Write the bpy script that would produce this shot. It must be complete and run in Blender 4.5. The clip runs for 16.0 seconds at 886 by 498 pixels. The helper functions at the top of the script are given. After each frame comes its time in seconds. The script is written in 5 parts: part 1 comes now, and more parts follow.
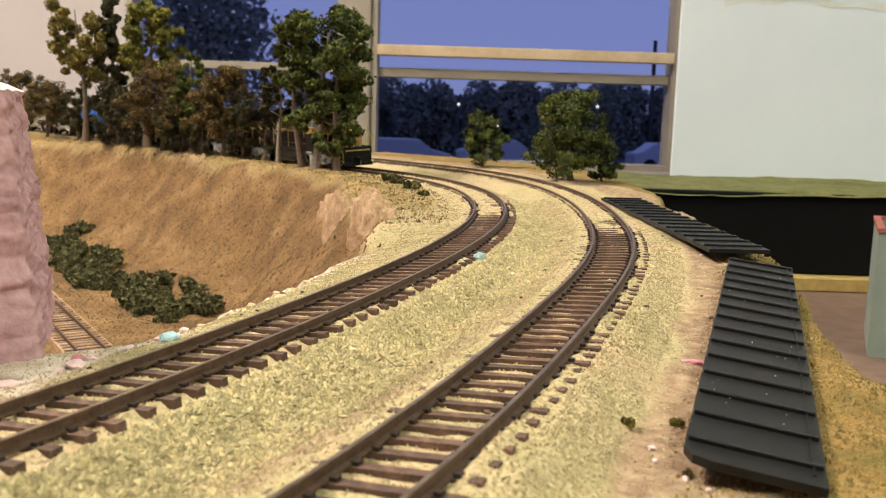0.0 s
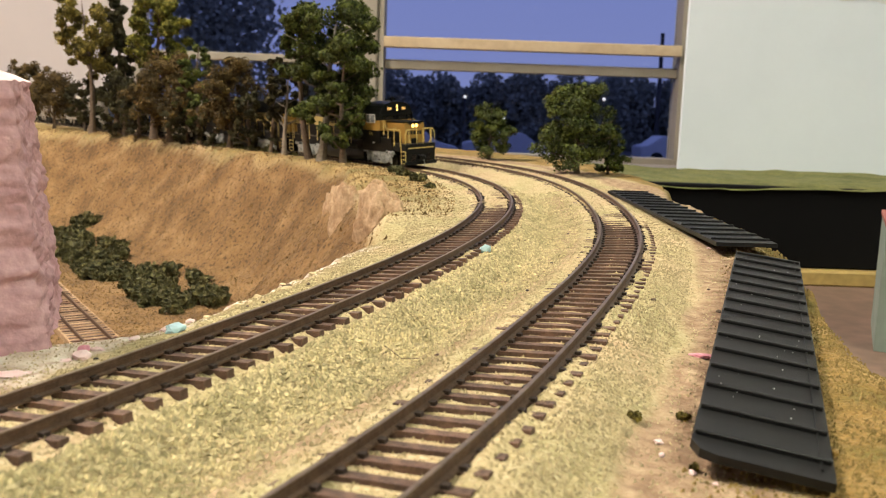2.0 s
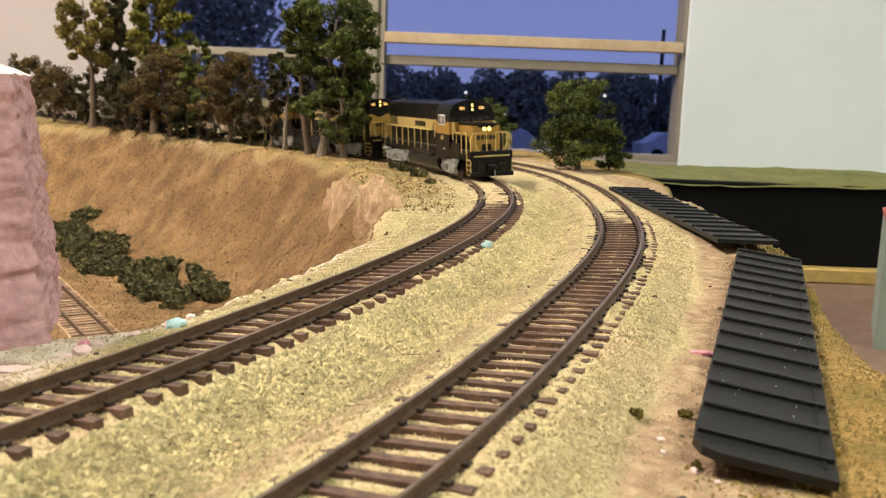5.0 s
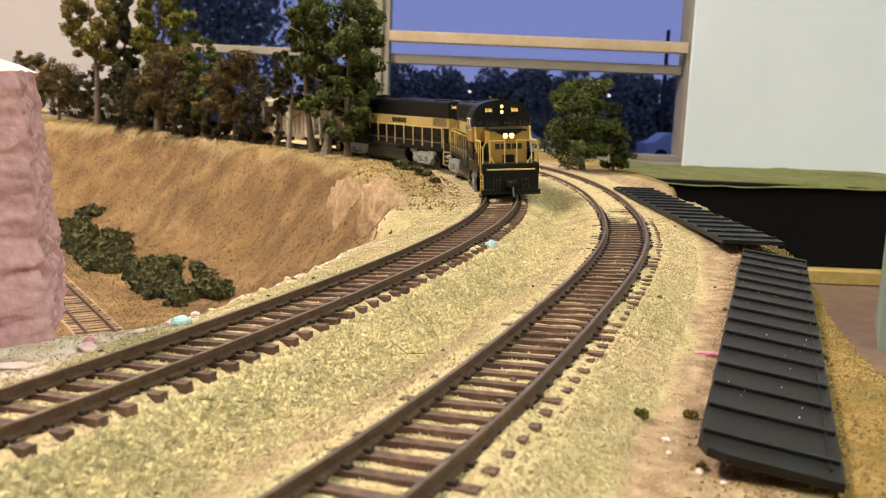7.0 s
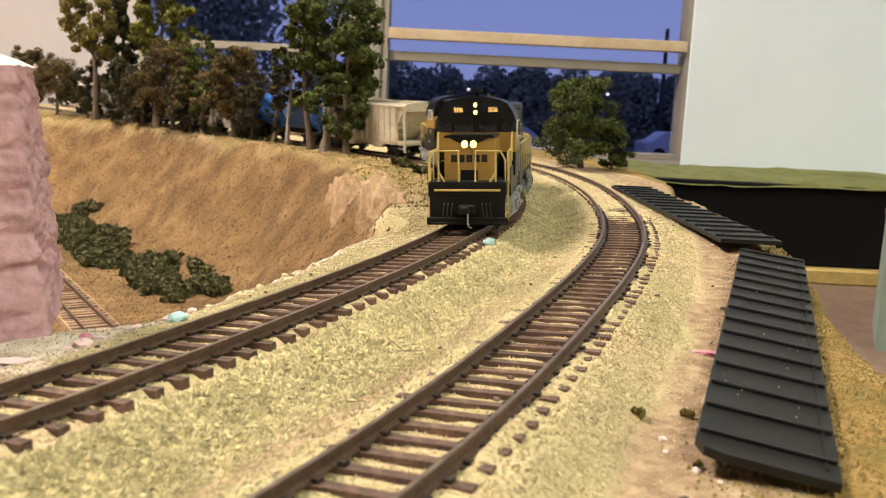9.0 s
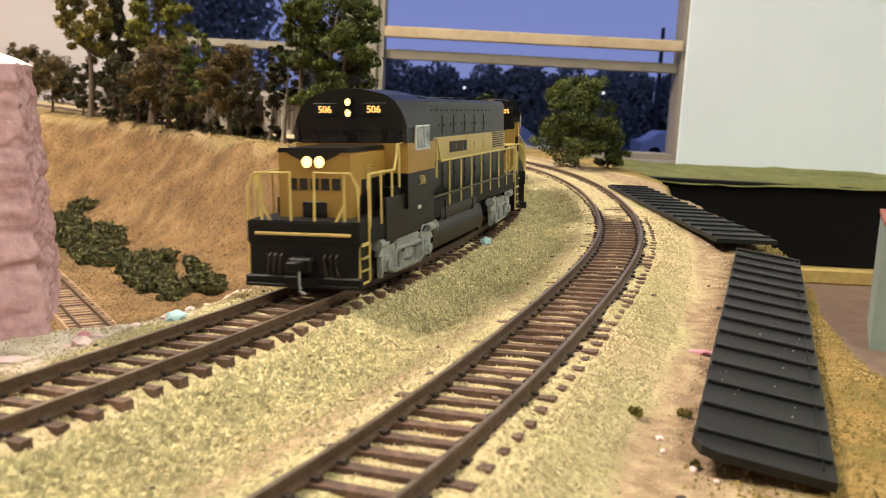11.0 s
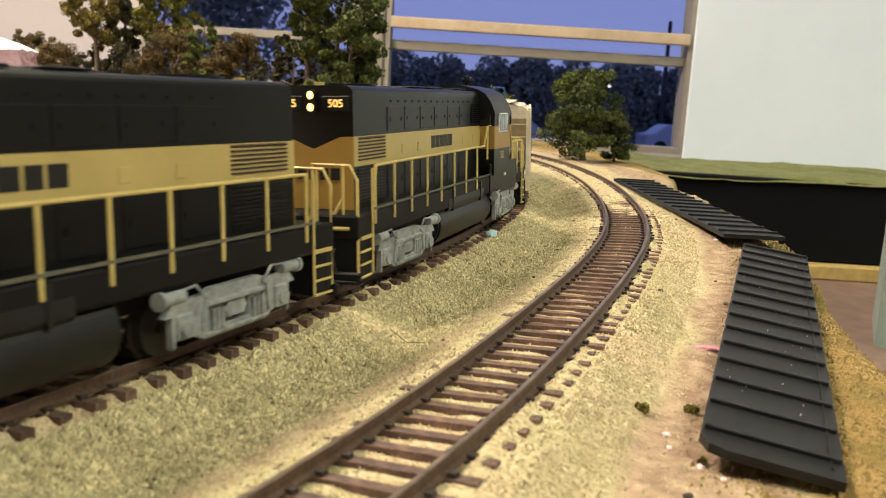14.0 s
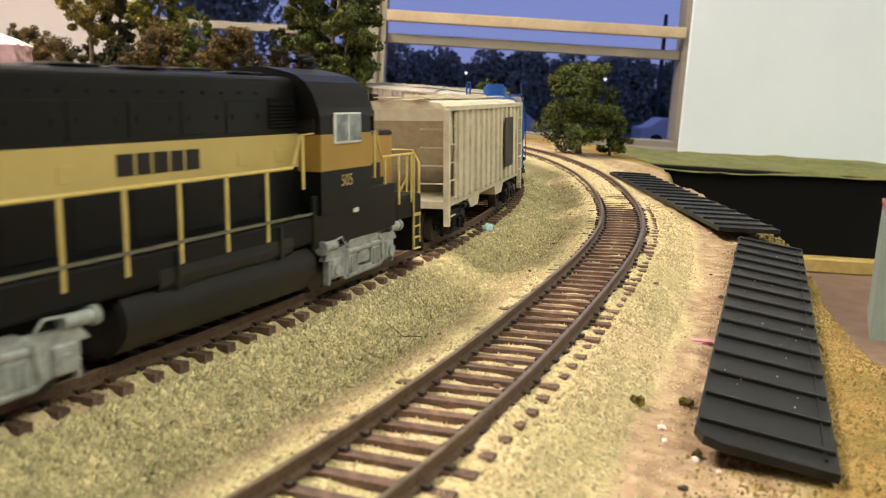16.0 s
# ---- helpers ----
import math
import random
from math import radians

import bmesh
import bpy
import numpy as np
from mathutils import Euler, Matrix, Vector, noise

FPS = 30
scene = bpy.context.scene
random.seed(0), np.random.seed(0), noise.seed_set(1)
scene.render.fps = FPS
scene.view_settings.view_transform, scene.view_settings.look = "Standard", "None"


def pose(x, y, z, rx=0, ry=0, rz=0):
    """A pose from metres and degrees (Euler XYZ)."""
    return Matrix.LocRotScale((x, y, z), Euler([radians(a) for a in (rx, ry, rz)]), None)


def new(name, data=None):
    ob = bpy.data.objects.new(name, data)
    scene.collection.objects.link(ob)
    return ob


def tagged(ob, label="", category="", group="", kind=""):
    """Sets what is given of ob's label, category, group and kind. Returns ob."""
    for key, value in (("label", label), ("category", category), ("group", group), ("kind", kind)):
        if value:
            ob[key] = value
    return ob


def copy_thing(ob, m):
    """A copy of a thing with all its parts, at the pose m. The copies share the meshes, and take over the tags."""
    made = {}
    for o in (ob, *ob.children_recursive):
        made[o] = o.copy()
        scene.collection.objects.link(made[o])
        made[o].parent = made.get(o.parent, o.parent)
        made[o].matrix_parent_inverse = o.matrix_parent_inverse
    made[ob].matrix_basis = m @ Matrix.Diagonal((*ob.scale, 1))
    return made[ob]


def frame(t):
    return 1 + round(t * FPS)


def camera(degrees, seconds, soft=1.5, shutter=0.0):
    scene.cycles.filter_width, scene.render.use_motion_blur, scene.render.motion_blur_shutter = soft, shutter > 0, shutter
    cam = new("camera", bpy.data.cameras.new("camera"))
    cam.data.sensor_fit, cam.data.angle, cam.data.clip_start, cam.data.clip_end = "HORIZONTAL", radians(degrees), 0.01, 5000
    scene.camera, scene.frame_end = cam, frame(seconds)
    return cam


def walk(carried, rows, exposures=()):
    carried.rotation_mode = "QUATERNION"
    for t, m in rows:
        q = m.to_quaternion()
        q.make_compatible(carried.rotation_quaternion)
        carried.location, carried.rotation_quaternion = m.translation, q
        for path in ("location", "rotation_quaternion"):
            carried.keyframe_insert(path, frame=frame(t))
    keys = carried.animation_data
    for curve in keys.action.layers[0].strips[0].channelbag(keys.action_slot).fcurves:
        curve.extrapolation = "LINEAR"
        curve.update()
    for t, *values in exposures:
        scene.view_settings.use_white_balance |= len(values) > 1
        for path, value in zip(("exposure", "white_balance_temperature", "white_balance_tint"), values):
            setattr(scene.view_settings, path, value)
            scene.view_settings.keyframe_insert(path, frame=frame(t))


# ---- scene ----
cam = camera(51.3, 16.0, soft=0.9, shutter=0.5)
cam.data.dof.use_dof = True
cam.data.dof.focus_distance = 0.31
cam.data.dof.aperture_fstop = 44.0
walk(cam, [
    (0, pose(0.0000, 0.0000, 0.0528, 81.51, -1.74, 0.26)),
    (0.5, pose(-0.0003, 0.0003, 0.0526, 81.37, -1.82, 0.33)),
    (1, pose(-0.0003, 0.0006, 0.0527, 81.13, -1.93, 0.45)),
    (1.5, pose(-0.0003, 0.0004, 0.0527, 81.02, -1.96, 0.56)),
    (2, pose(-0.0002, 0.0005, 0.0527, 81.03, -1.92, 0.65)),
    (2.5, pose(-0.0005, 0.0012, 0.0526, 80.87, -2.03, 0.58)),
    (3, pose(-0.0006, 0.0012, 0.0526, 80.74, -2.09, 0.58)),
    (3.5, pose(-0.0007, 0.0013, 0.0526, 80.73, -2.15, 0.65)),
    (4, pose(-0.0005, 0.0011, 0.0526, 80.81, -2.00, 0.54)),
    (6.5, pose(-0.0009, 0.0014, 0.0526, 80.70, -2.40, 0.94)),
    (7, pose(-0.0010, 0.0015, 0.0525, 80.71, -2.40, 0.93)),
    (7.5, pose(-0.0007, 0.0017, 0.0526, 80.64, -2.26, 0.95)),
    (8, pose(-0.0006, 0.0016, 0.0526, 80.53, -2.26, 1.03)),
    (8.5, pose(-0.0011, 0.0016, 0.0526, 80.58, -2.61, 0.91)),
    (9, pose(-0.0010, 0.0018, 0.0524, 80.57, -2.75, 0.85)),
    (11.5, pose(-0.0017, 0.0011, 0.0528, 80.41, -3.01, 0.52)),
    (12, pose(-0.0017, 0.0020, 0.0528, 80.29, -3.09, 0.51)),
    (12.5, pose(-0.0017, 0.0022, 0.0529, 80.11, -3.12, 0.67)),
    (13, pose(-0.0017, 0.0023, 0.0528, 80.07, -3.32, 0.78)),
    (13.5, pose(-0.0024, 0.0019, 0.0529, 80.12, -3.57, 0.81)),
    (14, pose(-0.0022, 0.0028, 0.0526, 79.94, -3.54, 0.94)),
    (14.5, pose(-0.0020, 0.0030, 0.0526, 79.61, -3.44, 0.99)),
    (15, pose(-0.0022, 0.0031, 0.0526, 79.49, -3.44, 0.83)),
    (15.5, pose(-0.0019, 0.0029, 0.0526, 79.49, -3.35, 0.70)),
    (16, pose(-0.0022, 0.0023, 0.0528, 79.56, -3.46, 0.68)),
], exposures=[(0, 0.0), (9, 0.1), (12, 0.15), (16, 0.2)])

# ---- world and light ----
world = bpy.data.worlds.new("dusk_sky")
scene.world = world
world.use_nodes = True
wn, wl = world.node_tree.nodes, world.node_tree.links
wn["Background"].inputs["Strength"].default_value = 1.0
tc, sep, ramp = wn.new("ShaderNodeTexCoord"), wn.new("ShaderNodeSeparateXYZ"), wn.new("ShaderNodeValToRGB")
wl.new(tc.outputs["Generated"], sep.inputs[0])
wl.new(sep.outputs["Z"], ramp.inputs[0])
wl.new(ramp.outputs[0], wn["Background"].inputs["Color"])
ramp.color_ramp.elements[0].position, ramp.color_ramp.elements[0].color = 0.0, (0.21, 0.245, 0.50, 1)
ramp.color_ramp.elements[1].position, ramp.color_ramp.elements[1].color = 0.35, (0.145, 0.19, 0.50, 1)


def ceiling_lamp(x, y, watts, sx, sy, tint):
    data = bpy.data.lights.new("ceiling_panel_light", "AREA")
    data.shape, data.size, data.size_y, data.energy, data.color = "RECTANGLE", sx, sy, watts, tint
    ob = new("ceiling_panel_light", data)
    ob.matrix_world = pose(x, y, 1.50)


WARM = (1.0, 0.855, 0.72)
TUBE = (0.97, 0.985, 0.79)
ceiling_lamp(-1.15, 0.5, 78, 0.4, 1.0, WARM)
ceiling_lamp(0.7, -0.9, 25, 0.4, 1.2, TUBE)
ceiling_lamp(1.3, 0.0, 19, 0.4, 1.2, TUBE)
ceiling_lamp(-0.1, 1.2, 6, 1.2, 0.4, TUBE)

# ---- helpers for meshes ----
MM = 0.001


def part(name, bm, material, parent=None, label="", smooth=False):
    me = bpy.data.meshes.new(name)
    bm.normal_update()
    bm.to_mesh(me)
    bm.free()
    if smooth:
        me.polygons.foreach_set("use_smooth", [True] * len(me.polygons))
    me.materials.append(material)
    ob = new(name, me)
    if parent is not None:
        ob.parent = parent
    if label:
        tagged(ob, label)
    return ob


def share(name, me, parent, m):
    ob = new(name, me)
    ob.parent = parent
    ob.matrix_basis = m
    return ob


def from_lists(name, verts, faces, material, parent=None, smooth=False):
    me = bpy.data.meshes.new(name)
    me.from_pydata(verts, [], faces)
    me.materials.append(material)
    if smooth:
        me.polygons.foreach_set("use_smooth", [True] * len(me.polygons))
    ob = new(name, me)
    if parent is not None:
        ob.parent = parent
    return ob


def empty(name, label, category, group="", kind="", m=None):
    ob = new(name)
    ob.empty_display_size = 0.01
    if m is not None:
        ob.matrix_world = m
    return tagged(ob, label, category, group, kind)


def box(bm, lo, hi, bev=0.0, segs=1):
    c = [(a + b) / 2 for a, b in zip(lo, hi)]
    d = [abs(b - a) for a, b in zip(lo, hi)]
    got = bmesh.ops.create_cube(bm, size=1, matrix=Matrix.LocRotScale(c, None, d))
    if bev:
        edges = {e for v in got["verts"] for e in v.link_edges}
        bmesh.ops.bevel(bm, geom=list(edges), offset=bev, segments=segs, affect="EDGES", profile=0.5)


def cyl(bm, p0, p1, r, n=14, r2=None):
    p0, p1 = Vector(p0), Vector(p1)
    d = p1 - p0
    m = Matrix.Translation((p0 + p1) / 2) @ d.to_track_quat("Z", "Y").to_matrix().to_4x4()
    bmesh.ops.create_cone(bm, cap_ends=True, segments=n, radius1=r, radius2=r if r2 is None else r2, depth=d.length, matrix=m)


def tube(bm, pts, r, n=6):
    pts = [Vector(p) for p in pts]
    rings = []
    for i, p in enumerate(pts):
        d = (pts[min(i + 1, len(pts) - 1)] - pts[max(i - 1, 0)]).normalized()
        q = d.to_track_quat("Z", "Y")
        rings.append([bm.verts.new(p + q @ Vector((r * math.cos(a), r * math.sin(a), 0))) for a in [2 * math.pi * k / n for k in range(n)]])
    for a, b in zip(rings, rings[1:]):
        for k in range(n):
            bm.faces.new((a[k], a[(k + 1) % n], b[(k + 1) % n], b[k]))
    bm.faces.new(rings[0][::-1])
    bm.faces.new(rings[-1])


def prism(bm, profile, a, b):
    """A closed outline in y and z, drawn out along x from a to b."""
    p = [bm.verts.new((a, y, z)) for y, z in profile]
    q = [bm.verts.new((b, y, z)) for y, z in profile]
    n = len(profile)
    for i in range(n):
        bm.faces.new((p[i], p[(i + 1) % n], q[(i + 1) % n], q[i]))
    bm.faces.new(p[::-1])
    bm.faces.new(q)
    bmesh.ops.recalc_face_normals(bm, faces=bm.faces)


def plate(bm, outline, y0, y1):
    """A closed outline in x and z, drawn out along y."""
    p = [bm.verts.new((x, y0, z)) for x, z in outline]
    q = [bm.verts.new((x, y1, z)) for x, z in outline]
    n = len(outline)
    for i in range(n):
        bm.faces.new((p[i], p[(i + 1) % n], q[(i + 1) % n], q[i]))
    bm.faces.new(p[::-1])
    bm.faces.new(q)
    bmesh.ops.recalc_face_normals(bm, faces=bm.faces)


def scaled(bm, k=MM):
    bmesh.ops.scale(bm, vec=(k, k, k), verts=bm.verts)
    return bm


def lettering(name, text, size, material, parent, m):
    cu = bpy.data.curves.new(name, "FONT")
    cu.body, cu.size, cu.extrude, cu.align_x, cu.align_y = text, size, 0.00005, "CENTER", "CENTER"
    tmp = new("tmp_text", cu)
    me = bpy.data.meshes.new_from_object(tmp.evaluated_get(bpy.context.evaluated_depsgraph_get()))
    bpy.data.objects.remove(tmp)
    me.name = name
    me.materials.clear()
    me.materials.append(material)
    ob = new(name, me)
    ob.parent = parent
    ob.matrix_basis = m
    return ob


# ---- materials ----
def mat(name, c1, c2=None, rough=0.6, metal=0.0, scale=300.0, bump=0.0, bump_scale=None, fine=0.0, emit=0.0, per_object=0.0, coat=0.0, island=0.0, spec=0.5):
    m = bpy.data.materials.new(name)
    m.use_nodes = True
    n, l = m.node_tree.nodes, m.node_tree.links
    p = n["Principled BSDF"]
    p.inputs["Roughness"].default_value, p.inputs["Metallic"].default_value = rough, metal
    p.inputs["Coat Weight"].default_value, p.inputs["Specular IOR Level"].default_value = coat, spec
    c2 = c2 or tuple(v * 0.82 for v in c1)
    co = n.new("ShaderNodeTexCoord")
    t1 = n.new("ShaderNodeTexNoise")
    t1.inputs["Scale"].default_value, t1.inputs["Detail"].default_value, t1.inputs["Roughness"].default_value = scale, 6, 0.65
    l.new(co.outputs["Object"], t1.inputs["Vector"])
    r = n.new("ShaderNodeValToRGB")
    r.color_ramp.elements[0].position, r.color_ramp.elements[1].position = 0.36, 0.64
    r.color_ramp.elements[0].color, r.color_ramp.elements[1].color = (*c2, 1), (*c1, 1)
    l.new(t1.outputs["Fac"], r.inputs[0])
    out = r.outputs[0]
    if fine:
        t2 = n.new("ShaderNodeTexNoise")
        t2.inputs["Scale"].default_value, t2.inputs["Detail"].default_value = scale * 7, 3
        l.new(co.outputs["Object"], t2.inputs["Vector"])
        mx = n.new("ShaderNodeMix")
        mx.data_type, mx.blend_type = "RGBA", "OVERLAY"
        mx.inputs[0].default_value = fine
        l.new(out, mx.inputs[6])
        l.new(t2.outputs["Fac"], mx.inputs[7])
        out = mx.outputs[2]
    if per_object or island:
        oi, hs, ma = n.new("ShaderNodeNewGeometry" if island else "ShaderNodeObjectInfo"), n.new("ShaderNodeHueSaturation"), n.new("ShaderNodeMapRange")
        ma.inputs[3].default_value, ma.inputs[4].default_value = 1 - per_object - island, 1 + per_object + island
        l.new(oi.outputs["Random Per Island" if island else "Random"], ma.inputs[0])
        l.new(ma.outputs[0], hs.inputs["Value"])
        l.new(out, hs.inputs["Color"])
        out = hs.outputs[0]
    l.new(out, p.inputs["Base Color"])
    if bump:
        t3, b = n.new("ShaderNodeTexNoise"), n.new("ShaderNodeBump")
        t3.inputs["Scale"].default_value, t3.inputs["Detail"].default_value = bump_scale or scale * 3, 4
        l.new(co.outputs["Object"], t3.inputs["Vector"])
        b.inputs["Strength"].default_value, b.inputs["Distance"].default_value = bump, 0.0006
        l.new(t3.outputs["Fac"], b.inputs["Height"])
        l.new(b.outputs[0], p.inputs["Normal"])
    if emit:
        p.inputs["Emission Color"].default_value = (*c1, 1)
        p.inputs["Emission Strength"].default_value = emit
    return m


RAIL = mat("weathered_rail_steel", (0.14, 0.088, 0.058), (0.085, 0.052, 0.035), 0.5, 0.35, 400, 0.3, fine=0.3)
RAILTOP = mat("worn_rail_head", (0.26, 0.20, 0.15), (0.13, 0.095, 0.065), 0.42, 0.6, 250, fine=0.2)
TIE = mat("brown_plastic_tie", (0.160, 0.092, 0.064), (0.064, 0.037, 0.027), 0.65, 0, 500, 0.5, fine=0.4, per_object=0.3)
SPIKE = mat("dark_spike_plastic", (0.035, 0.022, 0.016), None, 0.6, 0, 500)
GRAIN = mat("ballast_grain", (0.56, 0.475, 0.29), (0.38, 0.315, 0.18), 0.9, 0, 60, fine=0.3, island=0.24)
ROCKPALE = mat("pale_plaster_rock", (0.46, 0.33, 0.20), (0.27, 0.165, 0.085), 0.9, 0, 90, 0.9, 350, fine=0.5)
LETTERING = mat("black_lettering", (0.006, 0.006, 0.0055), None, 0.5)
ROCKM = mat("painted_plaster_rock", (0.44, 0.31, 0.19), (0.24, 0.145, 0.07), 0.9, 0, 60, 0.8, 250, fine=0.5)
FOAM = mat("pink_carved_foam", (0.58, 0.36, 0.385), (0.44, 0.25, 0.275), 0.85, 0, 70, 0.8, 500, fine=0.4)
FOAMTOP = mat("whitish_foam_dust", (0.85, 0.72, 0.70), (0.78, 0.55, 0.56), 0.9, 0, 120, 0.5)
ROOF = mat("black_roof_plastic", (0.0085, 0.009, 0.0092), (0.0055, 0.0055, 0.006), 0.46, 0, 120, 0.15, 2500, fine=0.25, spec=0.4)
SPECK = mat("white_dust_speck", (0.75, 0.76, 0.75), None, 0.9)
TURF = mat("turf_crumbs", (0.34, 0.235, 0.085), (0.20, 0.15, 0.045), 0.95, 0, 40, fine=0.4, island=0.25)
SHOULDER = mat("olive_ground_foam", (0.56, 0.48, 0.275), (0.38, 0.335, 0.18), 0.95, 0, 60, fine=0.4, island=0.38)
BANKTURF = mat("bank_turf", (0.25, 0.155, 0.062), (0.13, 0.088, 0.034), 0.95, 0, 40, fine=0.4, island=0.45)
BLUECHIP = mat("pale_blue_foam_chip", (0.50, 0.74, 0.80), None, 0.8, 0, 400)
PINKBIT = mat("pink_foam_crumb", (0.75, 0.33, 0.42), None, 0.9, 0, 600)
BARK = mat("grey_brown_bark", (0.16, 0.12, 0.085), (0.09, 0.065, 0.045), 0.9, 0, 300, 0.6)
BARKLIGHT = mat("pale_bark", (0.30, 0.27, 0.22), (0.18, 0.155, 0.12), 0.9, 0, 300, 0.6)
LEAF = {
    "olive": mat("olive_foliage", (0.24, 0.19, 0.032), (0.060, 0.050, 0.010), 0.9, 0, 60, fine=0.4, island=0.5),
    "bright": mat("yellow_green_foliage", (0.23, 0.22, 0.030), (0.050, 0.060, 0.010), 0.9, 0, 60, fine=0.4, island=0.5),
    "green": mat("green_foliage", (0.105, 0.128, 0.019), (0.022, 0.034, 0.008), 0.9, 0, 60, fine=0.4, island=0.5),
    "brown": mat("brown_foliage", (0.150, 0.098, 0.024), (0.035, 0.025, 0.008), 0.9, 0, 60, fine=0.4, island=0.5),
    "dark": mat("dark_foliage", (0.070, 0.062, 0.020), (0.015, 0.016, 0.006), 0.9, 0, 60, fine=0.4, island=0.5),
    "shrub": mat("grey_green_shrub", (0.150, 0.135, 0.048), (0.040, 0.043, 0.016), 0.9, 0, 120, fine=0.5, island=0.5),
}
BLACK = mat("loco_black_paint", (0.0052, 0.0058, 0.0055), (0.0038, 0.0042, 0.004), 0.34, 0, 60, 0.1, 3000, spec=0.30)
TANKBLK = mat("satin_tank_black", (0.012, 0.0125, 0.012), (0.008, 0.008, 0.008), 0.42, 0, 120, spec=0.4)
FRAMEBLK = mat("underframe_black", (0.005, 0.005, 0.005), None, 0.55, 0, 200, spec=0.25)
GOLD = mat("loco_gold_paint", (0.47, 0.365, 0.135), (0.42, 0.325, 0.115), 0.42, 0, 60)
ORANGE = mat("loco_nose_gold", (0.36, 0.215, 0.045), (0.32, 0.19, 0.04), 0.42, 0, 60)
YELLOW = mat("handrail_yellow", (0.62, 0.49, 0.18), (0.52, 0.40, 0.13), 0.45, 0, 300)
DECKEDGE = mat("dusty_deck_edge", (0.13, 0.12, 0.085), (0.08, 0.075, 0.055), 0.7, 0, 300)
SILVER = mat("silver_truck_paint", (0.41, 0.435, 0.43), (0.22, 0.235, 0.23), 0.42, 0.25, 350, 0.2)
WHEEL = mat("blackened_wheel", (0.06, 0.055, 0.05), None, 0.4, 0.7, 300)
SASH = mat("aluminium_sash", (0.72, 0.73, 0.71), None, 0.45, 0.0, 300)
# Pale and dark greys paint reflections and highlights on the cab's side panes.
PANEGLASS = mat("painted_pane_reflection", (0.30, 0.32, 0.33), (0.075, 0.085, 0.09), 0.12, 0, 160)
CABGLASS = mat("dark_cab_glass", (0.030, 0.026, 0.024), (0.008, 0.008, 0.008), 0.05, 0, 300)
LENS = mat("lit_headlight", (1.0, 0.56, 0.14), (1.0, 0.56, 0.14), 0.3, emit=4.5)
NUMLIT = mat("lit_numeral", (1.0, 0.55, 0.15), (1.0, 0.55, 0.15), 0.4, emit=1.6)
REDLENS = mat("red_marker", (0.5, 0.01, 0.01), None, 0.3)
WHITELBL = mat("white_lettering", (0.7, 0.7, 0.66), None, 0.6)
CREAM = mat("hopper_cream_grey", (0.60, 0.54, 0.42), (0.49, 0.44, 0.33), 0.6, 0, 50, 0.2, fine=0.3)
PALEGREY = mat("hopper_pale_grey", (0.42, 0.40, 0.36), (0.30, 0.28, 0.25), 0.6, 0, 50, 0.2, fine=0.3)
BLUE = mat("tank_blue_paint", (0.018, 0.10, 0.36), (0.014, 0.08, 0.29), 0.4, 0, 50)
WOODTRIM = mat("pale_varnished_wood", (0.62, 0.50, 0.34), (0.52, 0.40, 0.26), 0.45, 0, 12, fine=0.2)
DULLTRIM = mat("grey_beige_frame", (0.34, 0.31, 0.26), (0.28, 0.255, 0.21), 0.6, 0, 12)
WALLP = mat("off_white_wall_paint", (0.47, 0.44, 0.45), (0.44, 0.41, 0.42), 0.85, 0, 3)
BOARD = mat("pale_blue_backdrop_board", (0.70, 0.77, 0.86), (0.66, 0.73, 0.82), 0.8, 0, 6, 0.15, 60)
STAIN = mat("water_stain", (0.67, 0.72, 0.76), (0.60, 0.61, 0.58), 0.8, 0, 30)
FASCIA = mat("black_fascia", (0.004, 0.004, 0.0045), (0.003, 0.003, 0.0035), 0.7, 0, 8, spec=0.12)
TABLE = mat("brown_table_board", (0.19, 0.12, 0.09), (0.13, 0.085, 0.06), 0.6, 0, 10, fine=0.4)
TRIMYEL = mat("bare_wood_edge", (0.42, 0.30, 0.10), (0.34, 0.24, 0.08), 0.6, 0, 20, fine=0.3)
CONCRETE = mat("grey_floor_vinyl", (0.25, 0.24, 0.22), None, 0.6, 0, 3)
BOXTEAL = mat("grey_teal_card", (0.25, 0.31, 0.27), (0.20, 0.25, 0.22), 0.7, 0, 30)
BOXRED = mat("dull_red_card", (0.33, 0.10, 0.08), None, 0.7, 0, 40)
NIGHT = mat("dusk_asphalt", (0.05, 0.05, 0.055), (0.035, 0.035, 0.04), 0.9, 0, 0.4)
# Tree grey lightened so that the dusk haze is painted into it.
NIGHTTREE = mat("hazed_tree_mass", (0.22, 0.23, 0.19), (0.15, 0.16, 0.14), 0.95, 0, 0.6)
CARWHITE = mat("pale_car_paint", (0.5, 0.5, 0.54), None, 0.3)
LAMPGLOW = mat("street_lamp_glow", (1.0, 0.93, 0.85), (1.0, 0.93, 0.85), 0.4, emit=1.2)


def glass_material():
    m = bpy.data.materials.new("window_glass")
    m.use_nodes = True
    p = m.node_tree.nodes["Principled BSDF"]
    p.inputs["Base Color"].default_value = (0.93, 0.96, 1, 1)
    p.inputs["Roughness"].default_value, p.inputs["Transmission Weight"].default_value, p.inputs["IOR"].default_value = 0.0, 1.0, 1.12
    return m


GLASS = glass_material()


